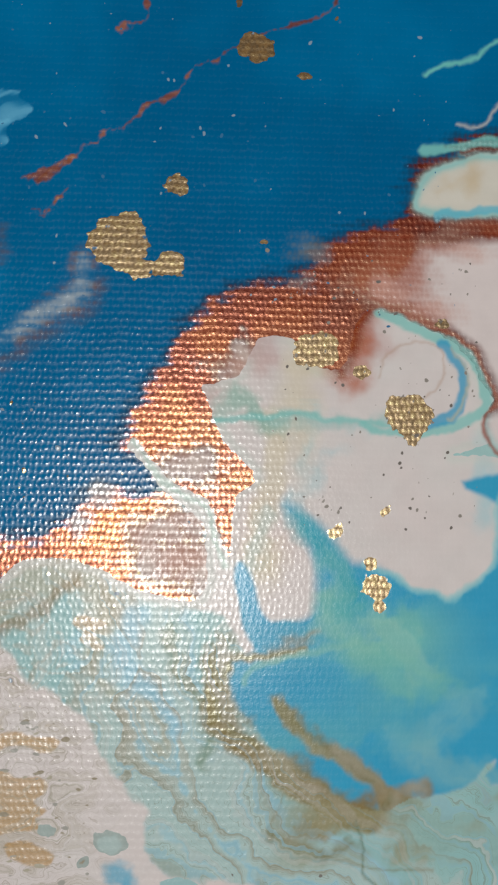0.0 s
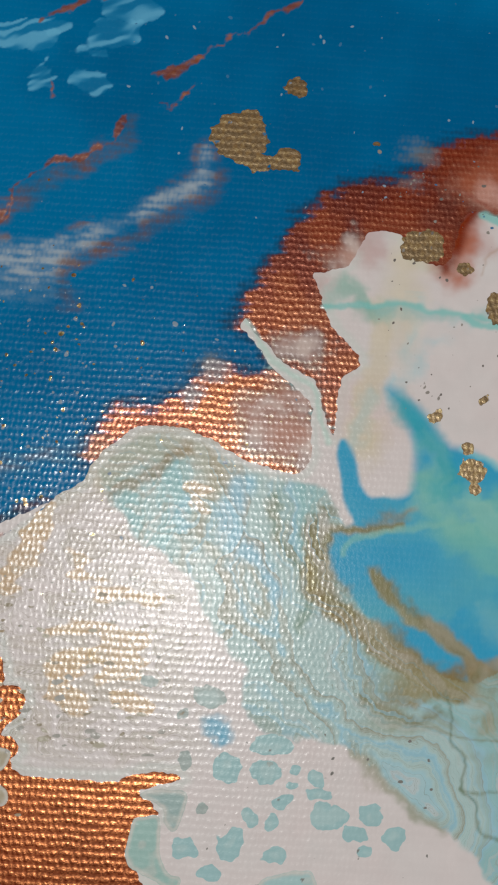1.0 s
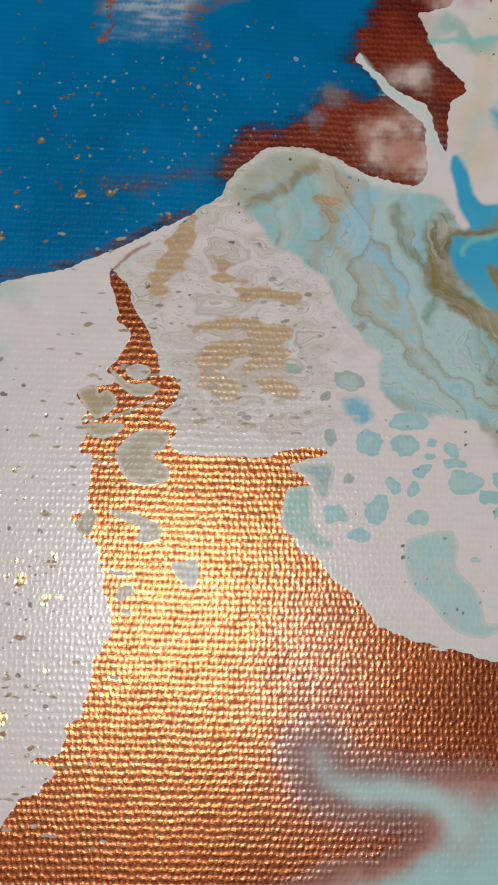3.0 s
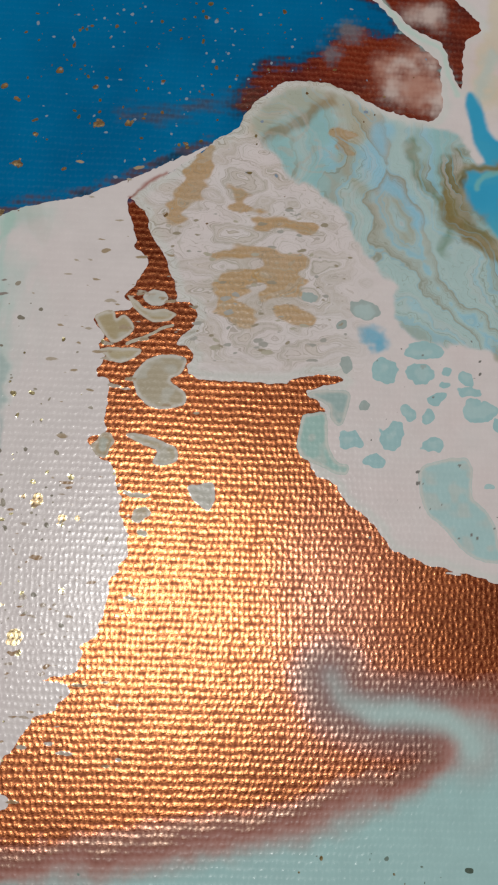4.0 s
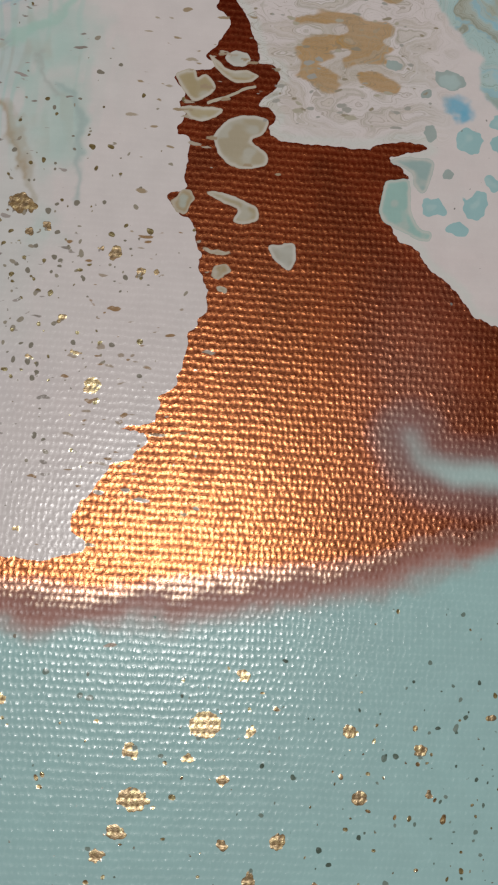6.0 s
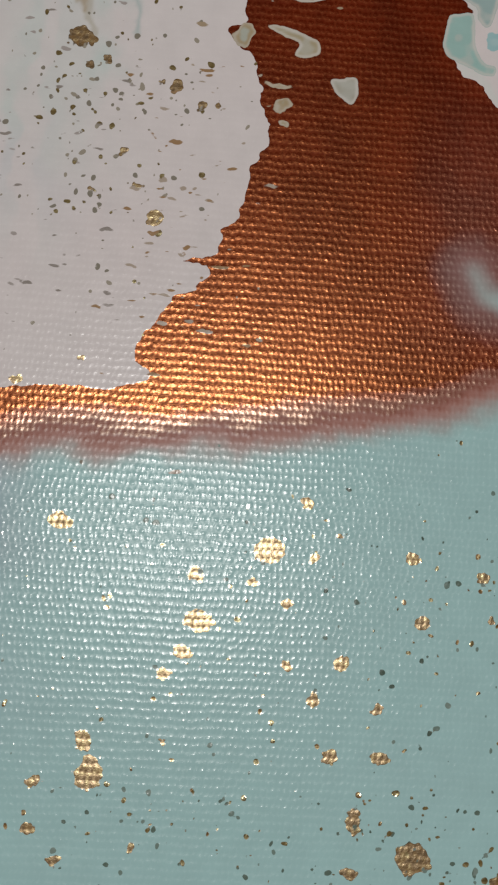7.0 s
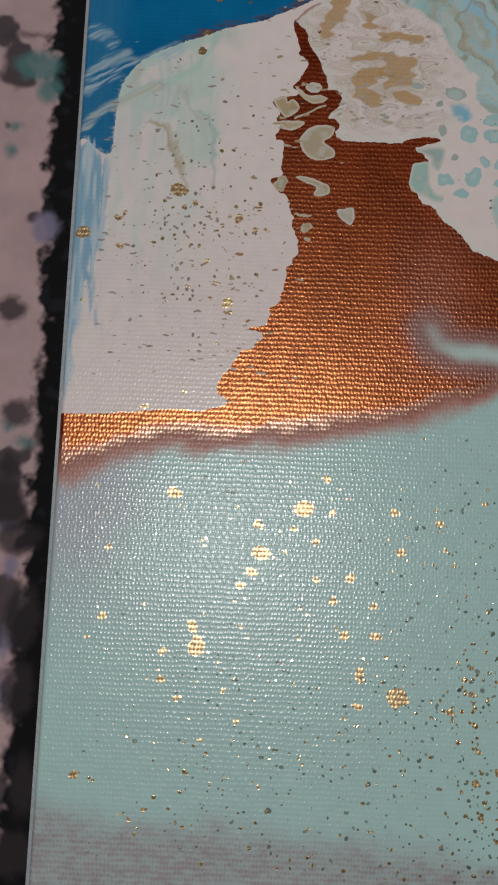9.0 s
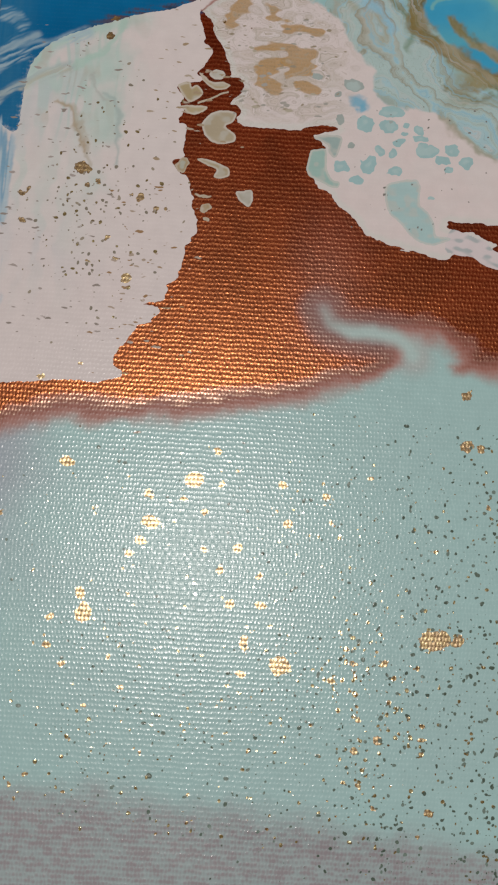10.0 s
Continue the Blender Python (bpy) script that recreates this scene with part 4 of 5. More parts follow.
def paint(f, specks=True):
    """The whole picture, from the ground coats up to the last splashes, on one film."""
    x, y, every = f.x, f.y, f.all
    rng = random.Random(7)
    soft, mid = cloud(x, y, 14, 11), cloud(x, y, 3.5, 12)
    tooth = np.clip(0.08 + 0.78 * threads(x, y) + 0.5 * (value_noise(x * 0.5, y, 0.6, 13) - 0.5), 0, 1)
    strands = np.clip(0.5 * tooth + 0.5 * value_noise(x * 0.2 + 0.3 * mid, y, 0.42, 14) + 0.05, 0, 1)
    # aqua ground with a grey-mauve foot and a lilac bloom by the edge
    f.lay(every, np.ones_like(x), blend(AQUA, AQUA_GREY, 0.6 * soft), 0, 0.12, 0.75, 0.0, 1)
    bloom = step(-x + 9 * (soft - 0.5), -21, -5) * step(y, -42, -16)
    f.lay(every, 0.8 * bloom, srgb(156, 160, 172))
    foot = step(-y + 3 * (mid - 0.5) + 5 * (soft - 0.5) - 0.075 * x, 58.2, 65)
    f.lay(every, 0.9 * foot * (0.55 + 0.45 * step(tooth, 0.25, 0.8)), blend(MAUVE, srgb(150, 142, 146), cloud(x * 0.3, y, 4, 17)), region=9)
    # copper, fading through rose into the aqua
    w, d = f.inside(COPPER_FAN, 8, 0.8)
    rose = step(d + 3.0 * (mid[w] - 0.5), -1.8, 1.8)
    f.lay(w, rose, ROSE, 0.03, 0.3, 0.6)
    f.lay(w, 0.6 * step(d + 2.5 * (mid[w] - 0.5) + 1.2 * (tooth[w] - 0.5), -0.6, 2.8), srgb(168, 104, 84))
    body = step(d + 2.5 * (mid[w] - 0.5) + 1.2 * (tooth[w] - 0.5), 0.4, 4.6)
    hue = blend(COPPER, COPPER_DARK, step(mid[w], 0.3, 0.8))
    f.lay(w, body, hue, 0.26, 0.2, 0.68, 0.0, 2)
    f.flakes[0][w] *= step(body, 0.3, 0.9)
    haze = np.exp(-(((x - 57) / 5) ** 2 + ((y - 18) / 9) ** 2)) + 0.6 * np.exp(-(((x - 63) / 8) ** 2 + ((y - 8) / 4) ** 2))
    f.lay(every, np.clip(haze, 0, 1) * 0.14 * (f.region == 2), srgb(120, 70, 58), None, 0.36)
    # blue field with a dry, thready edge
    w, d = f.inside(BLUE_FIELD, 4, 1.2)
    shade = blend(BLUE, BLUE_DEEP, step(soft[w], 0.3, 0.75))
    f.lay(w, step(d + 5.0 * step(x[w], 44, 50) + 1.6 * (tooth[w] - 0.5), -0.7, 0.7), shade, 0, 0.1, 0.66, 0.0, 3)
    # rust bronze arcs bleeding into the blue
    for outline in (BRONZE_ARC, BRONZE_PAD):
        w, d = f.inside(outline, 4, 1.6)
        f.lay(w, 0.6 * step(d + 3.0 * (strands[w] - 0.5) + 2.0 * (mid[w] - 0.5), -1.6, 0.1), srgb(30, 36, 44))
        tone = blend(BRONZE, COPPER_DARK * 1.2, step(mid[w], 0.3, 0.7))
        f.lay(w, 0.97 * step(d + 2.6 * (strands[w] - 0.5) + 1.8 * (mid[w] - 0.5), -0.5, 0.6), tone, 0.26, 0.23, 0.72, 0.0, 8)
    w, d = f.along(BRONZE_STREAK, 3)
    f.lay(w, 0.6 * step(1.5 + 2.2 * (strands[w] - 0.5) + 2.0 * (mid[w] - 0.5) - d, 0, 1.8) * (0.3 + 0.7 * step(strands[w], 0.35, 0.85)), srgb(74, 54, 46), 0.12, 0.28)
    # wisps, light dabs and red veins on the blue
    w, d = f.inside(WISP, 3, 1.0)
    dry = step(d + 1.6 * (strands[w] - 0.5) + 1.4 * (mid[w] - 0.5), -0.5, 1.6)
    f.lay(w, 0.85 * dry * (0.2 + 0.8 * step(strands[w], 0.3, 0.75)) * (0.5 + 0.6 * step(mid[w], 0.3, 0.7)), blend(srgb(108, 140, 166), srgb(158, 170, 180), step(mid[w] + 0.3 * (strands[w] - 0.5), 0.35, 0.65)), 0.05)
    rim = np.exp(-((d + 0.2) / 0.5) ** 2) * step(mid[w], 0.45, 0.6)
    f.lay(w, 0.6 * rim * step(strands[w], 0.3, 0.8), srgb(104, 66, 56), 0.1)
    for line, wide in ((WISP_FOOT, 0.9), (SMOKE_VEIN, 1.3), (SMOKE_VEIN_B, 1.1)):
        w, d = f.along(line, 4, 1.8)
        f.lay(w, 0.7 * step(wide * (0.3 + 1.2 * mid[w]) + 1.0 * (strands[w] - 0.5) - d, -0.6, 0.9) * (0.3 + 0.7 * step(strands[w], 0.35, 0.85)), blend(srgb(78, 82, 98), srgb(116, 80, 66), step(mid[w], 0.35, 0.65)), 0.06)
    for cx, cy, rx, ry in LIGHT_BLUE_TOP:
        w, d = f.oval(cx, cy, rx, ry, 2.6, 2.2)
        drag = value_noise(0.45 * x[w] - 0.9 * y[w] + 2 * mid[w], 0.12 * (x[w] + 0.5 * y[w]), 0.5, 46)
        f.lay(w, 0.75 * step(d + 2.6 * (mid[w] - 0.48) + 0.6 * (drag - 0.5), -0.12, 0.12) * (0.35 + 0.65 * step(drag, 0.3, 0.6)), blend(srgb(44, 134, 178), srgb(98, 172, 206), step(drag, 0.4, 0.8)))
    for line, wide in ((RED_VEINS, 0.27), (RED_VEIN_B, 0.3), (RED_VEIN_C, 0.36), (RED_VEIN_D, 0.36), (RED_VEIN_E, 0.45), (RED_VEIN_F, 0.3), (RED_VEIN_G, 0.3), (RED_VEIN_H, 0.35), (RED_VEIN_I, 0.3)):
        w, d = f.along(line, 2, 2.2)
        beads = wide * (1.3 * step(cloud(x[w], y[w], 1.7, 21, 3), 0.36, 0.7) + 0.2)
        f.lay(w, 0.9 * step(beads + 0.35 * (tooth[w] - 0.5) - d, -0.12, 0.2), blend(RUST * 0.5, srgb(146, 84, 60), step(mid[w], 0.3, 0.8)), 0.1, 0.35)
    # white pools
    left = WHITE_LEFT + WHITE_LEFT_LOW + WHITE_LEFT_FOOT
    main = MARBLED + MARBLED_TOP + MARBLED_LOW + MARBLED_VEIN
    w, d = f.inside(left, 3, 0.35, 3)
    d = d + 0.6 * (value_noise(x[w] * 0.22, y[w], 0.75, 65) - 0.5) * step(x[w], 12, 24) * step(-y[w], -58, -48) + 0.25 * (value_noise(x[w], y[w], 0.45, 66) - 0.5)
    f.on = (0,)
    f.lay(w, 0.75 * step(d + 1.5 * (strands[w] - 0.5), -1.3, -0.3) * step(strands[w], 0.3, 0.7) * (f.region[w] == 3) * step(x[w], 12, 20), blend(srgb(34, 40, 46), srgb(92, 58, 42), step(mid[w], 0.4, 0.6)), 0.06)
    f.stamp(w, d, 1, blend(WHITE, WHITE_PINK, soft[w]), 0, 0.15, 0.48, 0.006, 4)
    m = step(d, -0.7, -0.4)
    f.on = (1,)
    f.lift[w] += step(d, -0.1, 0.1) * 0.006 * np.exp(-((d - 0.25) / 0.2) ** 2)
    f.lay(w, 0.7 * np.exp(-((d - 0.6) / (0.5 + 1.1 * mid[w])) ** 2) * step(y[w], 40, 52) * step(-x[w], -27, -16), srgb(150, 198, 186))
    for cx, cy, rx, ry in MINT_LEFT:
        ww, dd = f.oval(cx, cy, rx, ry, 3.0, 1.6)
        f.lay(ww, 0.55 * step(dd + 3 * (mid[ww] - 0.5), -1.0, 3.0) * (f.region[ww] == 4), MINT)
    wave = np.sin(1.6 * x[w] + 5.0 * cloud(x[w], y[w] * 0.25, 5, 61) * 6)
    mint = step(-x[w] + 10 * (soft[w] - 0.5), -30, -14) * step(y[w], 34, 46)
    f.lay(w, 0.7 * m * mint * step(wave, 0.0, 0.9), blend(MINT, srgb(176, 178, 168), step(mid[w], 0.5, 0.7)))
    stroke = value_noise(x[w] + 3.0 * mid[w], 0.12 * y[w], 1.3, 63)
    f.lay(w, 0.42 * m * step(-x[w] + 9 * (soft[w] - 0.5), -26, -8) * step(y[w], 4, 26) * (0.3 + 0.7 * step(stroke, 0.25, 0.75)), blend(MINT, srgb(178, 192, 198), step(soft[w], 0.4, 0.65)))
    w0, d0 = f.along(OCHRE_LEFT, 2, 3.0)
    f.lay(w0, 0.6 * step(0.5 - d0, -0.4, 0.4), SAND)
    for line, wide, tint in ((GREY_LEFT, 0.3, srgb(170, 176, 172)), (GREY_LEFT_B, 0.35, srgb(160, 178, 176)), (SAND_LEFT, 0.25, srgb(160, 140, 108)), (MINT_STROKE, 0.6, srgb(164, 196, 186))):
        w0, d0 = f.along(line, 3, 2.2)
        f.lay(w0, 0.7 * step(wide * (0.2 + 1.6 * mid[w0]) - d0, -0.35, 0.35), tint)
    # brush strokes by the edge
    f.on = (0, 1)
    brushed = step(-x + 3 * (mid - 0.5), -9, -3) * step(y, 34, 42) * (f.region == 3)
    f.lay(every, 0.8 * brushed * (0.5 + 0.5 * value_noise(x, 0.1 * y, 0.4, 45)), srgb(44, 112, 152))
    w, d = f.inside(BLUE_STREAKS, 3, 1.4)
    hair = value_noise(x[w] * 1.0, y[w] * 0.12, 0.5, 41)
    f.lay(w, 0.85 * step(d + 2.2 * (hair - 0.5), -0.5, 0.6), blend(srgb(96, 150, 180), srgb(160, 184, 196), step(hair, 0.3, 0.8)), 0, 0.3, 0.5, region=4)
    for line, wide, tint in ((BRUSH_A, 1.2, srgb(150, 182, 198)), (BRUSH_B, 1.2, srgb(160, 176, 172)), (BRUSH_C, 1.3, srgb(96, 150, 180)), (BRUSH_D, 1.0, srgb(120, 160, 180)), (CREAM_LEFT, 0.7, srgb(186, 174, 134))):
        w, d = f.along(line, 3, 0.7)
        bristle = value_noise(0.5 * x[w] - 0.86 * y[w] + 1.5 * mid[w], 0.06 * (x[w] + y[w]), 0.3, 43)
        f.lay(w, 0.8 * step(wide * (0.3 + 1.3 * cloud(x[w], y[w], 5, 44)) - d, -0.3, 0.7) * step(bristle, 0.1, 0.7), blend(tint, srgb(170, 186, 192), 0.7 * bristle))
    # the marbled pool
    w, d = f.inside(main, 3, 0.5, 3)
    f.on = (1,)
    d = d + 0.3 * (value_noise(x[w] * 0.4, y[w], 0.6, 67) - 0.5) + 0.2 * (value_noise(x[w], y[w], 0.4, 68) - 0.5)
    f.stamp(w, d, 1, blend(WHITE, WHITE_PINK, mid[w]), 0, 0.15, 0.48, 0.006, 5)
    m = step(d, -0.7, -0.4) * (d >= f.cover[1][w] - 1e-4)
    f.lift[w] += step(d, -0.1, 0.1) * 0.008 * np.exp(-((d - 0.3) / 0.22) ** 2)
    own = np.zeros_like(x)
    own[w] = m
    # a pale skin round its rim
    skin = np.zeros_like(x)
    skin[w] = np.exp(-((d - 0.5) / 0.5) ** 2) * m
    w, d = f.inside(TEAL_ZONE, 4, 1.8)
    ws, ds = f.along(MARBLE_SPINE, 40, 0.0)
    spine = np.full_like(x, 30.0)
    spine[ws] = ds
    bend = cloud(x, y, 7, 51, 3)
    run = spine[w] * 0.66 + 5.6 * bend[w] + 1.6 * f.wx[w]
    band, thin = value_noise(run, 0 * run, 1.0, 52), value_noise(run, 0 * run, 0.42, 53)
    veil = step(d + 1.6 * (bend[w] - 0.5), -0.3, 0.4) * own[w]
    tones = blend(TEAL_PALE, TEAL, step(band, 0.5, 0.85))
    tones = blend(tones, SAND, 0.85 * step(band, 0.45, 0.2) * step(y[w] - 0.4 * x[w], 22, 42))
    tones = blend(tones, srgb(150, 192, 204), step(thin, 0.6, 0.9) * step(x[w], 58, 66))
    f.lay(w, 0.94 * veil, tones, 0, 0.17, 0.5)
    f.flow[w] = run
    f.veil[w] = veil * (0.35 + 0.65 * step(cloud(x[w], y[w], 6, 54, 2), 0.35, 0.6))
    for line, wide, tint, much in ((BLUE_FLOW, 0.9, srgb(140, 190, 212), 0.75), (BLUE_FLOW_B, 0.8, srgb(150, 194, 208), 0.65), (SAND_RIB, 0.5, srgb(168, 164, 138), 0.7), (SAND_RIB_B, 0.4, srgb(164, 166, 148), 0.7), (GREEN_WEB, 0.28, srgb(96, 130, 104), 0.8), (CREST_LINE, 0.16, srgb(132, 112, 78), 0.85), (SAND_FLOW, 1.3, srgb(176, 168, 146), 0.7), (SAND_FLOW_B, 0.2, srgb(146, 122, 84), 0.8)):
        w, d = f.along(line, 4, 2.0)
        f.lay(w, much * own[w] * step(wide * (0.3 + 1.4 * mid[w]) - d, -0.8, 0.6), tint)
    # folds of sand and grey through the white
    zone = own * step(-x + 62 + 6 * (soft - 0.5), 0, 8) * step(y, 40, 47)
    fold = cloud(x + 2.5 * f.wx, 1.9 * y + 2.5 * f.wy, 5, 55, 3)
    f.lay(every, 0.4 * zone * step(np.sin(26 * fold), 0.35, 0.8), blend(SAND, srgb(186, 176, 166), mid))
    f.fold = zone * (1 - step(f.veil, 0.05, 0.3))
    f.flow = np.where(f.veil > 0.1, f.flow, 9.0 * fold)
    f.lay(every, 0.8 * skin, srgb(202, 204, 200))
    w, d = f.oval(48.0, 52.8, 5.6, 4.0, 2.4, 1.6)
    f.lay(w, 0.28 * own[w] * step(d + 3.0 * (value_noise(x[w] * 0.3, y[w], 0.9, 57) - 0.5), -0.3, 0.9), blend(SAND, OCHRE, 0.4 * mid[w]))
    for shape in (OCHRE_A, OCHRE_B, OCHRE_C, OCHRE_D, OCHRE_E, OCHRE_G, OCHRE_H):
        w, d = f.inside(shape, 2, 0.9)
        cut = value_noise(x[w] * 0.3, y[w], 0.8, 56)
        f.lay(w, 0.85 * own[w] * step(d + 1.9 * (cut - 0.4), -0.15, 0.2), blend(OCHRE, SAND, 0.35 * mid[w]), 0.08, 0.24, 0.6)
    # the lobes are poured thick: the threads hardly show
    thick = own * step(x + 0.35 * (y - 80), 76, 86) * step(y + 0.3 * (x - 70), 56, 66)
    f.weave *= 1 - 0.5 * thick
    f.weave *= 1 - 0.4 * own * step(x, 74, 82)
    # pink and warm veils, the sky-blue pools
    for cx, cy, rx, ry, tint, much in ((71, 102, 5, 3.5, srgb(196, 170, 176), 0.8), (77.5, 93, 2.0, 7, srgb(206, 196, 170), 0.6), (74, 80.5, 4.5, 4, srgb(206, 190, 186), 0.7)):
        w, d = f.oval(cx, cy, rx, ry, 2.0, 2.0)
        f.lay(w, much * own[w] * step(d, -1.5, 2.0), tint)
    for veils, tint, much in ((LOBE_VEILS, srgb(140, 200, 212), 0.7), (LOBE_WARM, srgb(206, 194, 164), 0.6), (ROSE_LOBE, srgb(186, 150, 146), 0.6), (RUST_LOBE, srgb(178, 104, 80), 0.85)):
        for cx, cy, rx, ry in veils:
            w, d = f.oval(cx, cy, rx, ry, 3.2, 2.0)
            f.lay(w, much * own[w] * step(d + 2.6 * (mid[w] - 0.5), -1.3, 1.8), tint)
    w, d = f.along(RUST_EDGE, 5, 1.2)
    f.lay(w, own[w] * step(2.4 + 1.4 * (mid[w] - 0.5) - d, 0.0, 2.6), blend(BRONZE, srgb(170, 92, 66), step(d, 0.2, 1.6)), 0.14, 0.24)
    for line, wide, tint, much in ((CREAM_FLOW, 1.1, srgb(204, 192, 162), 0.55), (HEAD_TEAL, 0.7, srgb(140, 184, 174), 0.5), (HEAD_TEAL_B, 0.55, srgb(128, 180, 178), 0.5), (GREEN_FLOW, 0.6, srgb(130, 172, 158), 0.5), (STRIP_SHADE, 0.6, srgb(170, 196, 196), 0.5)):
        w, d = f.along(line, 4, 2.4)
        f.lay(w, much * own[w] * step(wide * (0.4 + 1.2 * mid[w]) - d, -0.8, 0.6), tint)
    for shape, green in ((SKY_POOL, 0.0), (SKY_INLET, 0.75), (SKY_STRIP, 0.1), (SKY_BRIDGE, 0.15)):
        w, d = f.inside(shape, 3, 0.7)
        swirl = cloud(x[w] * 0.6 + 0.5 * y[w] + 4 * f.wx[w], y[w] + 4 * f.wy[w], 8, 71, 5)
        tint = blend(SKY, srgb(110, 180, 178), np.clip(green * step(swirl, 0.3, 0.65) + 1.1 * step(swirl, 0.42, 0.62) * np.exp(-((x[w] - 87) / 6) ** 2 - ((y[w] - 70) / 4) ** 2) + 0.45 * step(swirl, 0.38, 0.72) * step(-y[w] + 0.25 * x[w], -46, -40), 0, 1))
        shore = 0.8 if shape is SKY_INLET else 0.35
        f.lay(w, step(d, -shore, shore) * own[w], tint, 0, 0.16, 0.16, 0.006, 6)
        f.veil[w] *= 1 - step(d, -0.6, 0.4)
    for line, wide, much in ((GREEN_RIBBON, 0.9, 0.65), (GREEN_RIBBON_B, 1.2, 0.5)):
        w, d = f.along(line, 4, 3.0)
        drawn = value_noise(d + 1.5 * mid[w], 0.2 * (x[w] + y[w]), 0.5, 77)
        f.lay(w, much * own[w] * step(wide * (0.3 + 1.3 * mid[w]) - d, -0.9, 0.5) * (0.4 + 0.6 * drawn), srgb(152, 198, 184))
    for line, wide, much, tint in ((POOL_GREEN, 1.5, 0.6, srgb(120, 186, 172)), (INLET_GREEN, 0.9, 0.7, srgb(44, 160, 170)), (POOL_CLOUD, 1.3, 0.5, srgb(130, 186, 190)), (POOL_CLOUD_B, 1.4, 0.5, srgb(140, 184, 180))):
        w, d = f.along(line, 5, 2.6)
        drawn = value_noise(d + 1.5 * mid[w], 0.2 * (x[w] + y[w]), 0.5, 78)
        f.lay(w, much * own[w] * step(wide * (0.3 + 1.4 * mid[w]) - d, -1.2, 0.6) * (0.5 + 0.5 * drawn), tint)
    for line, wide in ((OLIVE_MAIN, 1.25), (OLIVE_RIVER, 0.6), (OLIVE_FAN, 1.5), (POOL_LIP, 0.3)):
        w, d = f.along(line, 5, 1.6)
        grain = value_noise(d * 1.4 + 1.6 * mid[w], 0.25 * (x[w] + y[w]), 0.45, 79)
        f.lay(w, 0.9 * own[w] * step(wide * (0.35 + 1.3 * mid[w]) - d, -0.45, 0.3), blend(srgb(112, 96, 46), srgb(150, 142, 106), step(grain + 0.25 * d / wide, 0.35, 0.85)), 0.04)
    for line, wide, tint in ((OLIVE_RIM, 0.75, OLIVE), (OLIVE_LINE, 0.5, OLIVE), (OLIVE_LINE_B, 0.35, srgb(96, 120, 92)), (OLIVE_LINE_C, 0.4, OLIVE), (OLIVE_LINE_D, 0.5, srgb(140, 150, 130)), (OLIVE_BAND, 0.85, srgb(132, 112, 66)), (OLIVE_HOOK, 0.26, srgb(128, 118, 88)), (WEB_C, 0.7, srgb(132, 112, 70)), (WEB_E, 0.55, srgb(112, 112, 74))):
        w, d = f.along(line, 4, 3.0)
        f.lay(w, 0.85 * own[w] * step(wide * (0.3 + 1.5 * mid[w]) - d, -0.7, 0.7), blend(tint, SAND, 0.65 * step(mid[w], 0.35, 0.75)), 0.02)
    for cx, cy, rx, ry in TEAL_WASH:
        w, d = f.oval(cx, cy, rx, ry, 3.0, 1.6)
        f.lay(w, 0.85 * own[w] * (f.region[w] != 6) * step(d + 3.0 * (mid[w] - 0.5), -1.5, 1.8), blend(TEAL, srgb(150, 186, 180), bend[w]))
    stain = cloud(x * 0.6 + 3 * f.wx, y * 1.3 + 3 * f.wy, 4.5, 75, 3)
    south = own * step(-y + 4 * (soft - 0.5) - 0.25 * (x - 80), -67, -61) * step(x, 72, 80) * step(y, 44, 50)
    f.lay(every, 0.8 * south * (f.region != 6) * step(stain, 0.42, 0.62), blend(srgb(130, 122, 74), srgb(160, 158, 132), mid))
    # pale bloom inside the rust pads
    f.on = (0,)
    for cx, cy, rx, ry in PINK_VEILS:
        w, d = f.oval(cx, cy, rx, ry, 3.4, 2.4)
        bloom = step(d + 3.4 * (mid[w] - 0.5) + 1.5 * (tooth[w] - 0.5), -1.4, 1.8)
        f.flakes[0][w] *= 1 - 0.85 * bloom
        f.lay(w, 0.82 * bloom, blend(srgb(186, 142, 126), srgb(208, 190, 182), step(mid[w], 0.35, 0.65)), 0.02, 0.22)
    for cx, cy, rx, ry in SMOKE:
        w, d = f.oval(cx, cy, rx, ry, 2.4, 2.0)
        f.lay(w, 0.6 * step(d + 1.6 * (tooth[w] - 0.5), -0.8, 0.8), srgb(112, 124, 134), 0.0, 0.2)
    # right-hand pools
    f.on = (0, 1)
    for shape, tint in ((WHITE_RIGHT, WHITE_PINK), (WHITE_ISLAND_TOP, srgb(204, 200, 190))):
        w, d = f.inside(shape, 3, 0.9)
        f.lay(w, step(d + (0.8 * (mid[w] - 0.5)), -0.1, 1.3 if shape is WHITE_RIGHT else 0.25), tint, 0, 0.18, 0.2, 0.006, 7)
        if shape is WHITE_ISLAND_TOP:
            f.lay(w, 0.8 * np.exp(-((d - 0.4) / 0.5) ** 2), srgb(130, 190, 190))
            for cx, cy, rx, ry in ISLAND_OCHRE:
                w, d = f.oval(cx, cy, rx, ry, 2.6, 2.0)
                f.lay(w, 0.5 * step(d + 1.6 * (mid[w] - 0.5), -1.0, 1.4), srgb(190, 164, 120))
    f.on = (0, 1)
    for cx, cy, rx, ry in RUST_VEILS:
        w, d = f.oval(cx, cy, rx, ry, 2.4, 2.0)
        f.lay(w, 0.8 * step(d + 1.6 * (mid[w] - 0.5) + 0.8 * (tooth[w] - 0.5), -1.0, 2.2) * (1 - step(own[w], 0.2, 0.8) * (f.cover[1][w] > 0)), blend(srgb(160, 84, 60), srgb(194, 140, 124), step(mid[w], 0.3, 0.7)), 0.12, 0.22, 0.6)
    w, d = f.inside(RIGHT_TAIL, 2, 0.6)
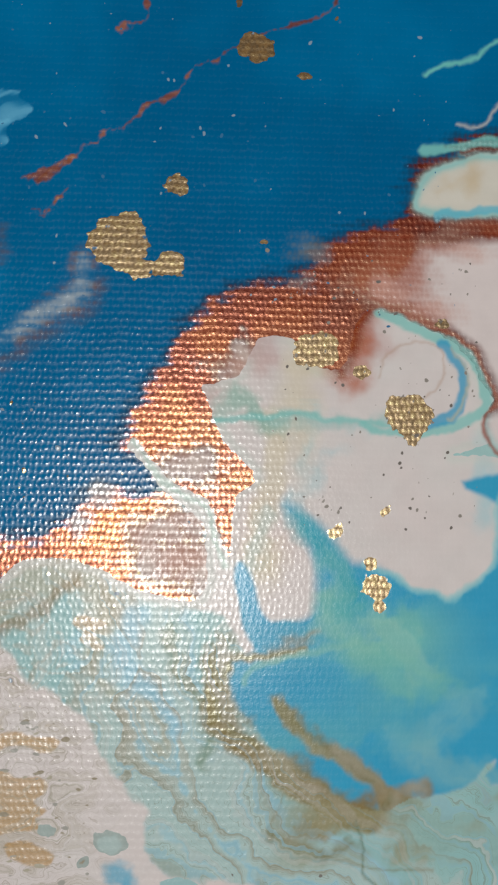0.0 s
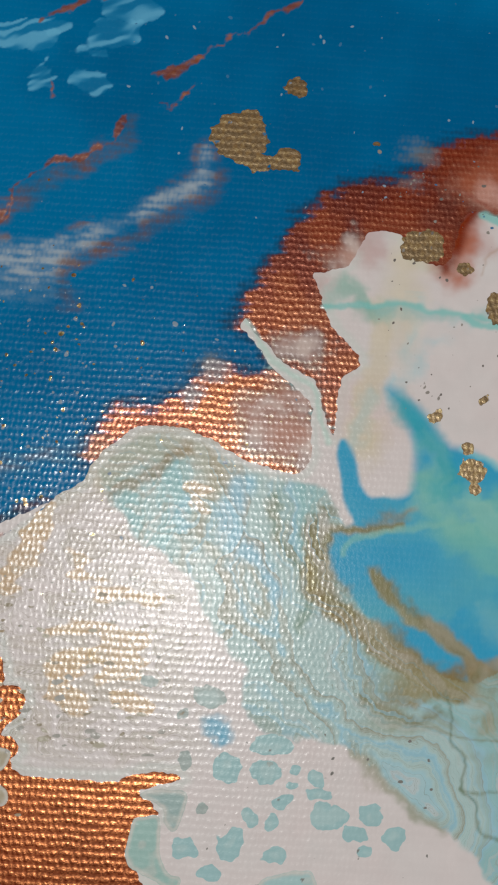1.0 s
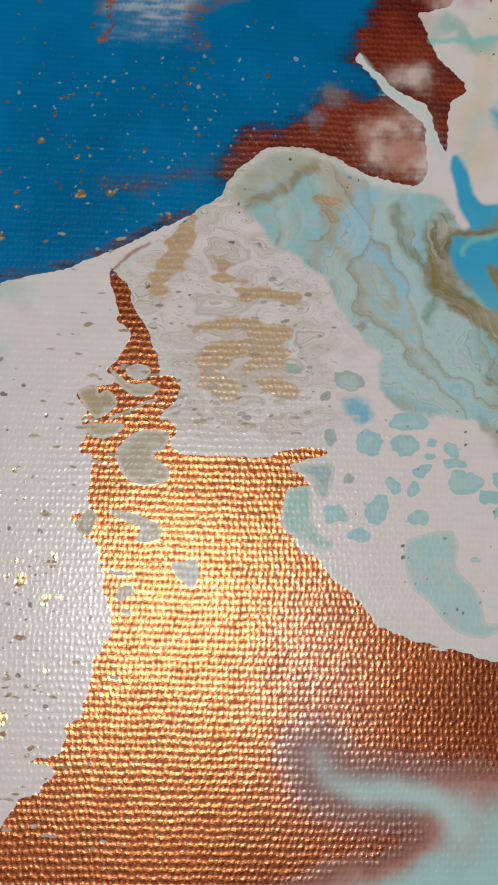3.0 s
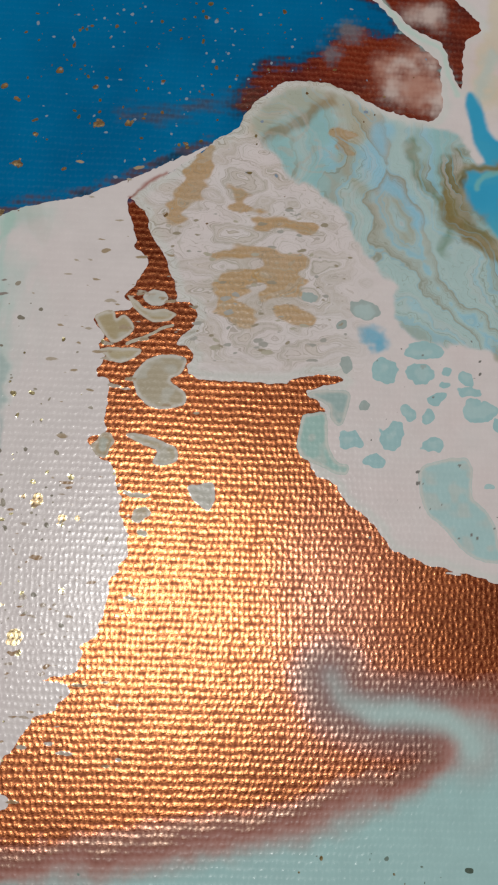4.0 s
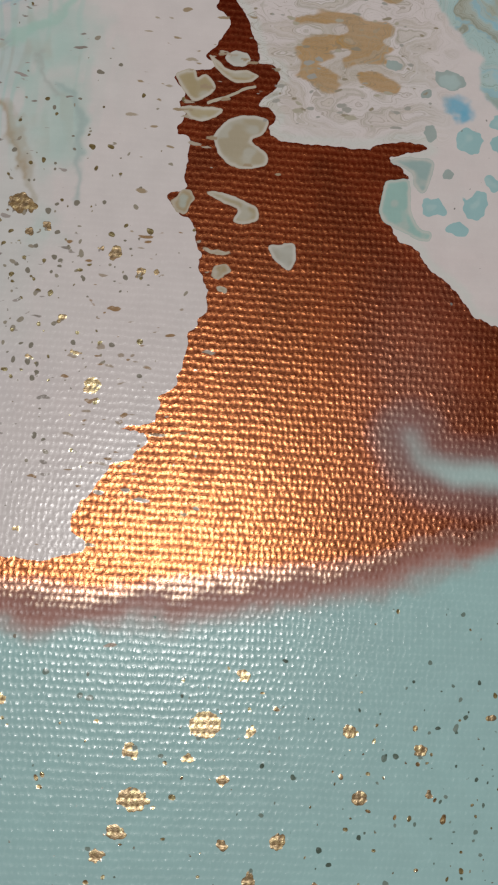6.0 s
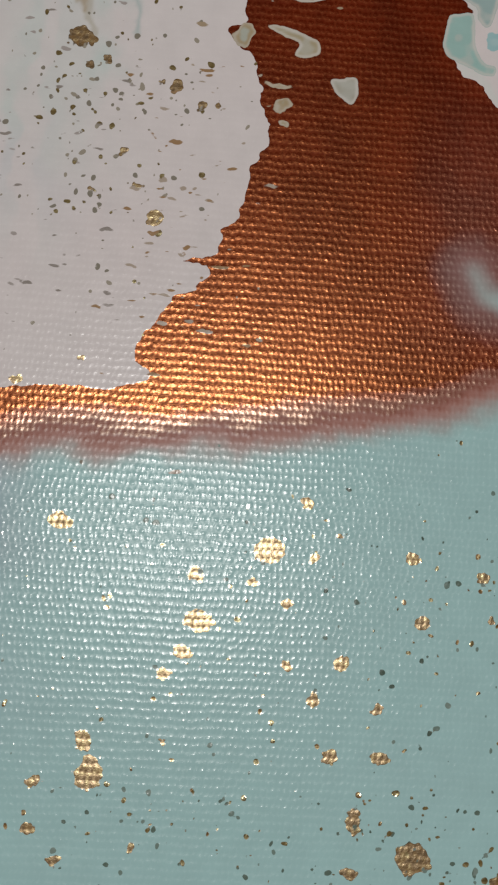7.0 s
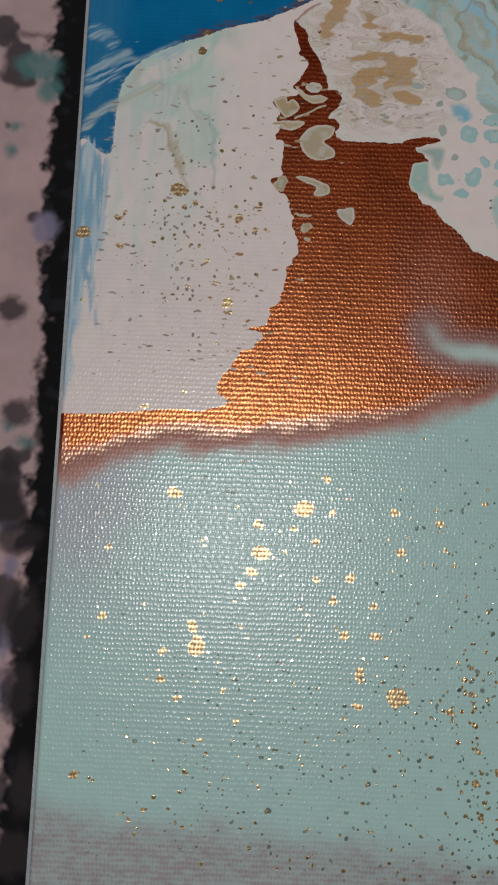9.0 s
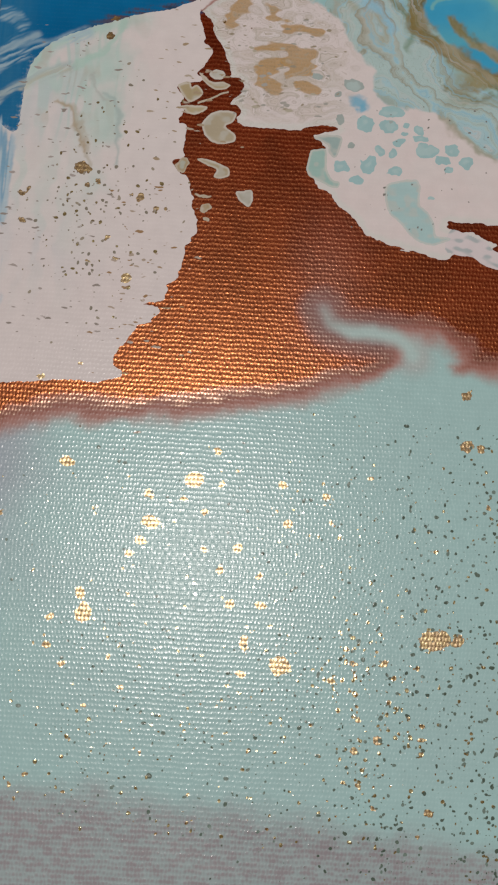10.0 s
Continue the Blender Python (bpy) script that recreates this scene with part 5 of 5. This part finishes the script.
    f.stamp(w, d, 1, blend(srgb(206, 198, 200), srgb(168, 176, 178), step(value_noise(0.5 * x[w] + y[w], 0.3 * x[w] - 0.6 * y[w], 0.7, 73), 0.5, 0.8)), 0, 0.16, 0.25, 0.02, 10)
    for line, wide, tint, much in ((AQUA_ARC, 0.6, srgb(126, 192, 188), 0.8), (SKY_ARC, 0.6, SKY, 0.85), (CREAM_ARC, 0.16, srgb(186, 180, 150), 0.7), (LOBE_OVAL, 0.12, srgb(178, 150, 132), 0.6), (ISLAND_BLUE, 0.5, srgb(90, 178, 200), 0.8), (RED_LINE, 0.22, srgb(150, 84, 70), 0.85), (TEAL_THREAD, 0.35, srgb(120, 190, 186), 0.7),
                                   (RIM_TOP, 0.55, srgb(120, 190, 186), 0.85), (STROKE_TOP_RIGHT, 0.25, srgb(110, 190, 184), 0.9), (STROKE_GREY_RIGHT, 0.16, srgb(180, 180, 178), 0.9),
                                   (TONGUE_LINE, 0.3, srgb(176, 206, 196), 0.6), (COPPER_THREAD, 0.14, RUST, 0.9), (OLIVE_LINE_E, 0.22, OLIVE, 0.7), (WEB_A, 0.12, srgb(124, 122, 88), 0.7), (WEB_B, 0.13, srgb(88, 106, 76), 0.75), (WEB_D, 0.1, srgb(130, 130, 104), 0.65), (WEB_F, 0.13, srgb(104, 116, 84), 0.65), (SKY_SWIRL, 0.35, srgb(128, 186, 176), 0.6), (LOBE_RIM, 0.35, srgb(140, 200, 206), 0.6)):
        w, d = f.along(line, 2, 1.2)
        f.lay(w, much * step(wide * (0.5 + mid[w]) - d, -0.2, 0.25), tint)
    # pale swirl in the copper
    f.on = (0,)
    w, d = f.along(SWIRL, 6, 0.8)
    f.lay(w, 0.55 * step(2.6 - d, -2.2, 2.4), srgb(166, 132, 128), 0.02, 0.4)
    f.flakes[0][w] *= 1 - 0.85 * step(3.6 - d, -1.6, 2.8)
    grown = step(x[w], 54, 62)
    f.lay(w, 0.92 * step(0.25 + 0.55 * grown - d, -1.5, 0.7) * (0.35 + 0.65 * grown), srgb(168, 194, 192), 0.0, 0.34, 0.6)
    # cells and islets, each a part
    number = 20
    f.on = (2,)
    for shape, tint in ((TEAL_BIG_CELL, srgb(162, 192, 193)), (CELL_CORNER, srgb(150, 182, 176)), (CELL_GREY, srgb(150, 172, 170)), (ISLET_BIG, srgb(168, 158, 136)), (ISLET_LENS, srgb(172, 160, 130)), (ISLET_OVAL, srgb(178, 176, 166)), (HEART, srgb(160, 156, 142)), (ISLET_HOOK, srgb(164, 152, 124)), (ISLET_TOP, srgb(166, 150, 116)), (ISLET_LEFT, srgb(166, 152, 120))):
        w, d = f.inside(shape, 2, 0.7)
        sheen = step(value_noise(x[w] + 2.0 * mid[w], y[w] * 1.3, 1.1, 84), 0.45, 0.75)
        f.stamp(w, d, 2, blend(tint, srgb(186, 188, 182), 0.5 * sheen), 0.0, 0.22, 0.36, 0.006, number)
        f.lay(w, 0.75 * np.exp(-((d - 0.16) / 0.17) ** 2), srgb(200, 196, 190))
        KINDS[number] = ("paint_cell", "pale teal paint cell in the pour")
        number += 1
    for cells, tint, kind in ((TEAL_CELLS, srgb(146, 182, 186), "teal paint cell in the white pour"), (GREY_CELLS, srgb(152, 158, 154), "grey paint cell in the white pour"),
                              (COPPER_ISLETS, srgb(158, 152, 132), "pale islet of paint on copper")):
        for cx, cy, rx, ry in cells:
            w, d = f.oval(cx, cy, rx, ry, 2.0)
            f.stamp(w, d, 2, blend(tint, TEAL_PALE if cells is not COPPER_ISLETS else OCHRE, 0.55 * mid[w]), 0.0, 0.22, 0.36, 0.006, number)
            f.lay(w, 0.45 * step(mid[w] + 0.3 * (d - 0.5), 0.5, 0.62), srgb(176, 198, 198))
            if cells is COPPER_ISLETS:
                f.lay(w, 0.65 * np.exp(-((d - 0.12) / 0.12) ** 2), srgb(190, 184, 174))
            KINDS[number] = ("paint_cell", kind)
            number += 1
    w, d = f.along(ISLET_STRING, 1.5, 0.6)
    f.stamp(w, 0.16 - d, 2, srgb(180, 172, 154))
    for cx, cy, rx, ry in SKY_DAB:
        w, d = f.oval(cx, cy, rx, ry, 2.2)
        f.on = (1, 2)
        f.lay(w, 0.8 * step(d, -0.3, 0.5), srgb(86, 166, 196))
    # gold splashes, each a part
    for flecks in (GOLD_BLOBS, GOLD_LEFT, GOLD_AQUA, GOLD_AQUA_LOW, GOLD_AQUA_RIGHT, GOLD_BLUE):
        for cx, cy, rx, ry in flecks:
            w, d = f.oval(cx, cy, max(rx, 0.3), max(ry, 0.3), 1.2 if rx < 1.5 else 1.6)
            f.stamp(w, d + 0.5 * (tooth[w] - 0.5) + min(0.9, 0.3 + 0.35 * rx) * (cloud(x[w], y[w], 0.9, 87, 2) - 0.5), 2, blend(GOLD_DARK, GOLD, step(value_noise(x[w], y[w], 0.3, 88) + 0.5 * (tooth[w] - 0.5), 0.3, 0.85)), 0.3, 0.28, 0.6, 0.0, number)
            KINDS[number] = ("gold_fleck", "metallic gold paint splash")
            number += 1
    f.region[(f.region == 1) & (y > 9)] = 2
    if not specks:
        return
    # fine spatter
    def spatter(count, place, size, tints, flake, long=1.0):
        for _ in range(count):
            cx, cy = place()
            r = size * (0.5 + rng.random() ** 2 * 1.3)
            w, d = f.oval(cx, cy, r * long * (0.7 + 0.6 * rng.random()), r, 1.1)
            if d.size:
                tint = tints[rng.randrange(len(tints))]
                f.stamp(w, d, 2, tint, flake if tint is GOLD or tint is brassy else 0.0)

    dark, brassy = srgb(78, 92, 82), srgb(112, 94, 58)
    spatter(1450, lambda: (86 - abs(rng.gauss(0, 17)), -4 - 72 * rng.random() ** 0.8), 0.165, (dark, srgb(92, 108, 98), brassy, srgb(108, 126, 118)), 0.25)
    spatter(420, lambda: (6 + 60 * rng.random(), -12 - 56 * rng.random()), 0.16, (brassy, GOLD, srgb(120, 136, 128)), 0.4)
    spatter(420, lambda: (20 + 50 * rng.random(), -38 - 30 * rng.random()), 0.16, (srgb(92, 108, 98), srgb(112, 130, 122), brassy), 0.2)
    spatter(90, lambda: (rng.gauss(66, 4), rng.gauss(-46, 9)), 0.24, (GOLD, brassy), 0.45)
    spatter(300, lambda: (rng.gauss(19, 6), rng.gauss(27, 11)), 0.17, (srgb(128, 122, 110), srgb(150, 142, 128), brassy), 0.3)
    spatter(150, lambda: (4 + 18 * rng.random(), 3 + 55 * rng.random()), 0.1, (srgb(160, 152, 148), srgb(140, 132, 126)), 0.0, 3.4)
    spatter(90, lambda: (rng.gauss(28, 3.5), rng.gauss(14, 9)), 0.12, (srgb(150, 120, 88), srgb(168, 154, 140)), 0.0, 3.0)
    spatter(70, lambda: (rng.gauss(33, 4), rng.gauss(48, 9)), 0.12, (srgb(160, 142, 118), srgb(172, 160, 144)), 0.0, 3.2)
    spatter(110, lambda: (38 + 20 * rng.random(), 44 + 18 * rng.random()), 0.15, (SAND, srgb(150, 140, 122), srgb(160, 158, 152)), 0.1, 2.4)
    spatter(480, lambda: (rng.gauss(37, 11), rng.gauss(81, 8)), 0.12, (GOLD, brassy, srgb(130, 144, 160)), 0.35)
    spatter(160, lambda: (45 + 50 * rng.random(), 100 + 36 * rng.random()), 0.11, (srgb(130, 150, 170), srgb(60, 110, 150)), 0.1)
    spatter(170, lambda: (74 + 22 * rng.random(), 80 + 30 * rng.random()), 0.11, (srgb(110, 104, 100), srgb(140, 134, 128)), 0.1)
    spatter(70, lambda: (58 + 24 * rng.random(), 26 + 22 * rng.random()), 0.1, (srgb(120, 118, 114),), 0.0)


def film_parts(f, parent, relief, top):
    """Cuts the film into one mesh a paint and hangs them under the painting."""
    for field in (f.weave, f.lift):
        for _ in range(9):
            field[1:-1, 1:-1] = 0.5 * field[1:-1, 1:-1] + 0.125 * (field[:-2, 1:-1] + field[2:, 1:-1] + field[1:-1, :-2] + field[1:-1, 2:])
    # flakes ride on the threads; fewer flakes and less gloss put shade into the grooves
    if relief:
        crest = step(threads(f.x, f.y), 0.27, 0.6)
        for flakes in f.flakes:
            flakes *= 0.16 + 0.84 * crest
        f.gloss += 0.3 * (1 - crest) * np.clip(f.weave, 0, 1)
    z = top + f.lift + f.weave * relief * (threads(f.x, f.y) - 0.5) if relief else top + f.lift
    z = z - 0.6 * np.clip(1 - f.x / 0.6, 0, 1) ** 2
    ny, nx = f.x.shape
    pts = np.stack([f.x, f.y, z], -1).reshape(-1, 3) / 1000.0
    slope_y, slope_x = np.gradient(z, f.ys, f.xs)
    normals = np.stack([-slope_x, -slope_y, np.ones_like(z)], -1).reshape(-1, 3)
    normals /= np.linalg.norm(normals, axis=1, keepdims=True)
    tones = [np.concatenate([c.reshape(-1, 3), np.ones((ny * nx, 1), np.float32)], 1) for c in f.coats]
    values = (("gloss", f.gloss), ("flake", f.flakes[0]), ("pool_flake", f.flakes[1]), ("splash_flake", f.flakes[2]), ("pool_edge", f.cover[1]), ("splash_edge", f.cover[2]),
              ("flow", f.flow), ("veil", f.veil), ("fold", f.fold))
    values = [(name, v.astype(np.float32).ravel()) for name, v in values]
    i, j = np.meshgrid(np.arange(ny - 1), np.arange(nx - 1), indexing="ij")
    a = (i * nx + j).ravel()
    quads = np.stack([a, a + 1, a + nx + 1, a + nx], 1)
    ids = f.region[:-1, :-1].ravel()
    order = np.argsort(ids, kind="stable")
    bounds = np.flatnonzero(np.diff(ids[order])) + 1
    for chunk in np.split(order, bounds):
        name, label = KINDS[int(ids[chunk[0]])]
        used, inverse = np.unique(quads[chunk], return_inverse=True)
        me = bpy.data.meshes.new(name)
        n = len(chunk)
        me.vertices.add(len(used))
        me.vertices.foreach_set("co", pts[used].astype(np.float32).ravel())
        me.loops.add(4 * n)
        me.loops.foreach_set("vertex_index", inverse.astype(np.int32).ravel())
        me.polygons.add(n)
        me.polygons.foreach_set("loop_start", np.arange(0, 4 * n, 4, dtype=np.int32))
        me.polygons.foreach_set("use_smooth", np.ones(n, bool))
        me.update(calc_edges=True)
        for layer, tone in zip(("pigment", "pool_pigment", "splash_pigment"), tones):
            me.attributes.new(layer, "FLOAT_COLOR", "POINT").data.foreach_set("color", tone[used].astype(np.float32).ravel())
        for layer, v in values:
            me.attributes.new(layer, "FLOAT", "POINT").data.foreach_set("value", v[used])
        me.normals_split_custom_set_from_vertices(normals[used].tolist())
        me.materials.append(PAINT)
        ob = new(name, me)
        ob.parent = parent
        tagged(ob, label)


# ---- the room ----
def slab(name, mat, *limits):
    bm = box(bmesh.new(), *limits)
    ob = part(name, bm, mat, None)
    return tagged(ob, "plain closing surface of the room", name.split("_")[0], kind="structure")


slab("floor", FLOORING, -2.0, 2.0, -2.0, 2.0, -0.80, -0.75)
slab("ceiling", PLASTER, -2.0, 2.0, -2.0, 2.0, 1.90, 1.95)
slab("wall_west", PLASTER, -2.1, -2.0, -2.0, 2.0, -0.80, 1.95)
slab("wall_east", PLASTER, 2.0, 2.1, -2.0, 2.0, -0.80, 1.95)
slab("wall_south", PLASTER, -2.1, 2.1, -2.1, -2.0, -0.80, 1.95)
slab("wall_north", PLASTER, -2.1, 2.1, 2.0, 2.1, -0.80, 1.95)


# unseen fixture, made up to house the overhead light
def added_lamp(x, y, z):
    top = tagged(new("added_lamp"), "unseen enamelled pendant lamp, added above the table to light it", "lamp")
    top.location = (x, y, z)
    shade = turned(bmesh.new(), [(0.13, 0.0), (0.125, 0.03), (0.09, 0.09), (0.04, 0.13), (0.03, 0.15), (0.026, 0.15), (0.036, 0.127), (0.086, 0.087), (0.121, 0.028), (0.127, 0.0)])
    part("shade", shade, LAMP_METAL, top, "light grey enamel shade")
    part("cord", turned(bmesh.new(), [(0.003, 0.15), (0.003, 0.28)], 10), LAMP_METAL, top)
    part("ceiling_rose", turned(bmesh.new(), [(0.0, 0.25), (0.03, 0.255), (0.045, 0.275), (0.045, 0.288)], 24), LAMP_METAL, top)
    return top


added_lamp(LAMP_AT[0], LAMP_AT[1], LAMP_AT[2] + 0.012)

TABLE_Z = -0.021


def work_table():
    top = tagged(new("work_table"), "dark wooden work table under the painting", "table")
    top.location = (0.0, 0.0, -0.75)
    part("tabletop", box(bmesh.new(), -0.6, 0.7, -0.45, 0.5, 0.70, 0.75 + TABLE_Z - 0.001, 0.004), TABLE_WOOD, top)
    for lx in (-0.52, 0.56):
        for ly in (-0.38, 0.38):
            part("leg", box(bmesh.new(), lx, lx + 0.06, ly, ly + 0.06, 0.0, 0.70, 0.003), TABLE_WOOD, top)


work_table()


def stained_sheet():
    """Paper laid under the work, spotted with old paint."""
    f = Film(-90, 175, -150, 190, 1.6, 1.6)
    near = Film(-32, 6, -95, 95, 0.3, 0.3)
    bm_parts = []
    top = tagged(new("protective_paper"), "whitish paper sheet spotted with dark and teal paint, on the table", "paper sheet")
    for g in (f, near):
        blot, fine = cloud(g.x, g.y, 9, 301), cloud(g.x, g.y, 2.5, 302)
        g.lay(g.all, np.ones_like(g.x), blend(srgb(176, 150, 152), srgb(150, 132, 136), blot), 0, 0.85)
        g.lay(g.all, 0.9 * step(blot - 0.004 * g.y * (g.y < 0), 0.66, 0.72), srgb(52, 48, 52))
        # black band with a wavering rim along the edge of the canvas
        edge = g.x + 9.0 + 5.5 * (fine - 0.5) + 0.022 * np.abs(g.y)
        g.lay(g.all, step(edge, -1.0, 0.8), srgb(14, 14, 17), 0, 0.85)
        g.lay(g.all, 0.6 * step(edge, -0.4, 0.5) * step(fine, 0.6, 0.75), srgb(30, 34, 42))
        for spots, tint in ((SHEET_LILAC, srgb(116, 112, 136)), (SHEET_TEAL, srgb(70, 110, 112)), (SHEET_DARK, srgb(44, 40, 44))):
            for cx, cy, rx, ry in spots:
                w, d = g.oval(cx, cy, rx, ry, 2.4, 1.8)
                g.lay(w, 0.85 * step(d, -0.9, 1.0), tint)
    return top, f, near


def sheet_mesh(name, f, z, parent, hole=None):
    ny, nx = f.x.shape
    cockle = 0.4 * cloud(f.x, f.y, 30, 310, 2)
    pts = np.stack([f.x, f.y, z * 1000 + cockle], -1).reshape(-1, 3) / 1000.0
    i, j = np.meshgrid(np.arange(ny - 1), np.arange(nx - 1), indexing="ij")
    keep = np.ones(i.shape, bool)
    if hole:
        cx, cy = f.x[:-1, :-1], f.y[:-1, :-1]
        keep = ~((cx > hole[0]) & (cx < hole[1]) & (cy > hole[2]) & (cy < hole[3]))
    a = (i * nx + j)[keep]
    faces = np.stack([a, a + 1, a + nx + 1, a + nx], 1)
    me = bpy.data.meshes.new(name)
    me.from_pydata(pts.tolist(), [], faces.tolist())
    me.polygons.foreach_set("use_smooth", np.ones(len(faces), bool))
    col = np.concatenate([f.coats[0].reshape(-1, 3), np.ones((ny * nx, 1), np.float32)], 1)
    me.attributes.new("pigment", "FLOAT_COLOR", "POINT").data.foreach_set("color", col.astype(np.float32).ravel())
    me.attributes.new("flake", "FLOAT", "POINT").data.foreach_set("value", f.flakes[0].ravel())
    me.attributes.new("gloss", "FLOAT", "POINT").data.foreach_set("value", f.gloss.ravel())
    me.materials.append(SHEET)
    ob = new(name, me)
    ob.parent = parent
    return ob


paper, wide_film, near_film = stained_sheet()
sheet_mesh("paper", wide_film, TABLE_Z + 0.0002, paper)
sheet_mesh("paint_stain", near_film, TABLE_Z + 0.0006, paper)


# ---- the painting ----
RIGHT, BOTTOM, TOP = 150.0, -110.0, 168.0
painting = tagged(new("painting"), "poured acrylic painting in blue, copper, white and aqua on stretched canvas", "painting")
painting.location = (0, 0, 0)


def stretcher():
    """Four pine bars and the canvas turned down over them."""
    w, x1, y0, y1 = 0.03, RIGHT / 1000, BOTTOM / 1000, TOP / 1000
    for bx0, bx1, by0, by1 in ((0.001, w, y0 + 0.001, y1 - 0.001), (x1 - w, x1 - 0.001, y0 + 0.001, y1 - 0.001), (w + 0.0005, x1 - w - 0.0005, y0 + 0.001, y0 + w), (w + 0.0005, x1 - w - 0.0005, y1 - w, y1 - 0.001)):
        part("stretcher_bar", box(bmesh.new(), bx0, bx1, by0, by1, -0.0195, -0.0015, 0.001), BAR_WOOD, painting, "raw pine stretcher bar")
    side = mottled("canvas_side", (0.10, 0.24, 0.36), (0.42, 0.44, 0.44), 60.0, 0.5, 0.2)
    for sx0, sx1, sy0, sy1 in ((-0.0006, 0.0004, y0, y1), (x1 - 0.0004, x1 + 0.0006, y0, y1), (0.0005, x1 - 0.0005, y0 - 0.0006, y0 + 0.0004), (0.0005, x1 - 0.0005, y1 - 0.0004, y1 + 0.0006)):
        part("canvas_edge", box(bmesh.new(), sx0, sx1, sy0, sy1, -0.020, -0.0008, 0.0003), side, painting, "paint-smeared folded canvas edge")


stretcher()
film = Film(0.0, 101.2, -80.0, 140.6, PITCH_X / FINE, PITCH_Y / FINE)
paint(film)
film_parts(film, painting, RELIEF, 0.0)
for limits in ((101.2, RIGHT, BOTTOM, TOP), (0.0, 101.2, BOTTOM, -80.0), (0.0, 101.2, 140.6, TOP)):
    rest = Film(*limits, 0.6, 0.6)
    paint(rest, False)
    film_parts(rest, painting, 0.0, 0.0)
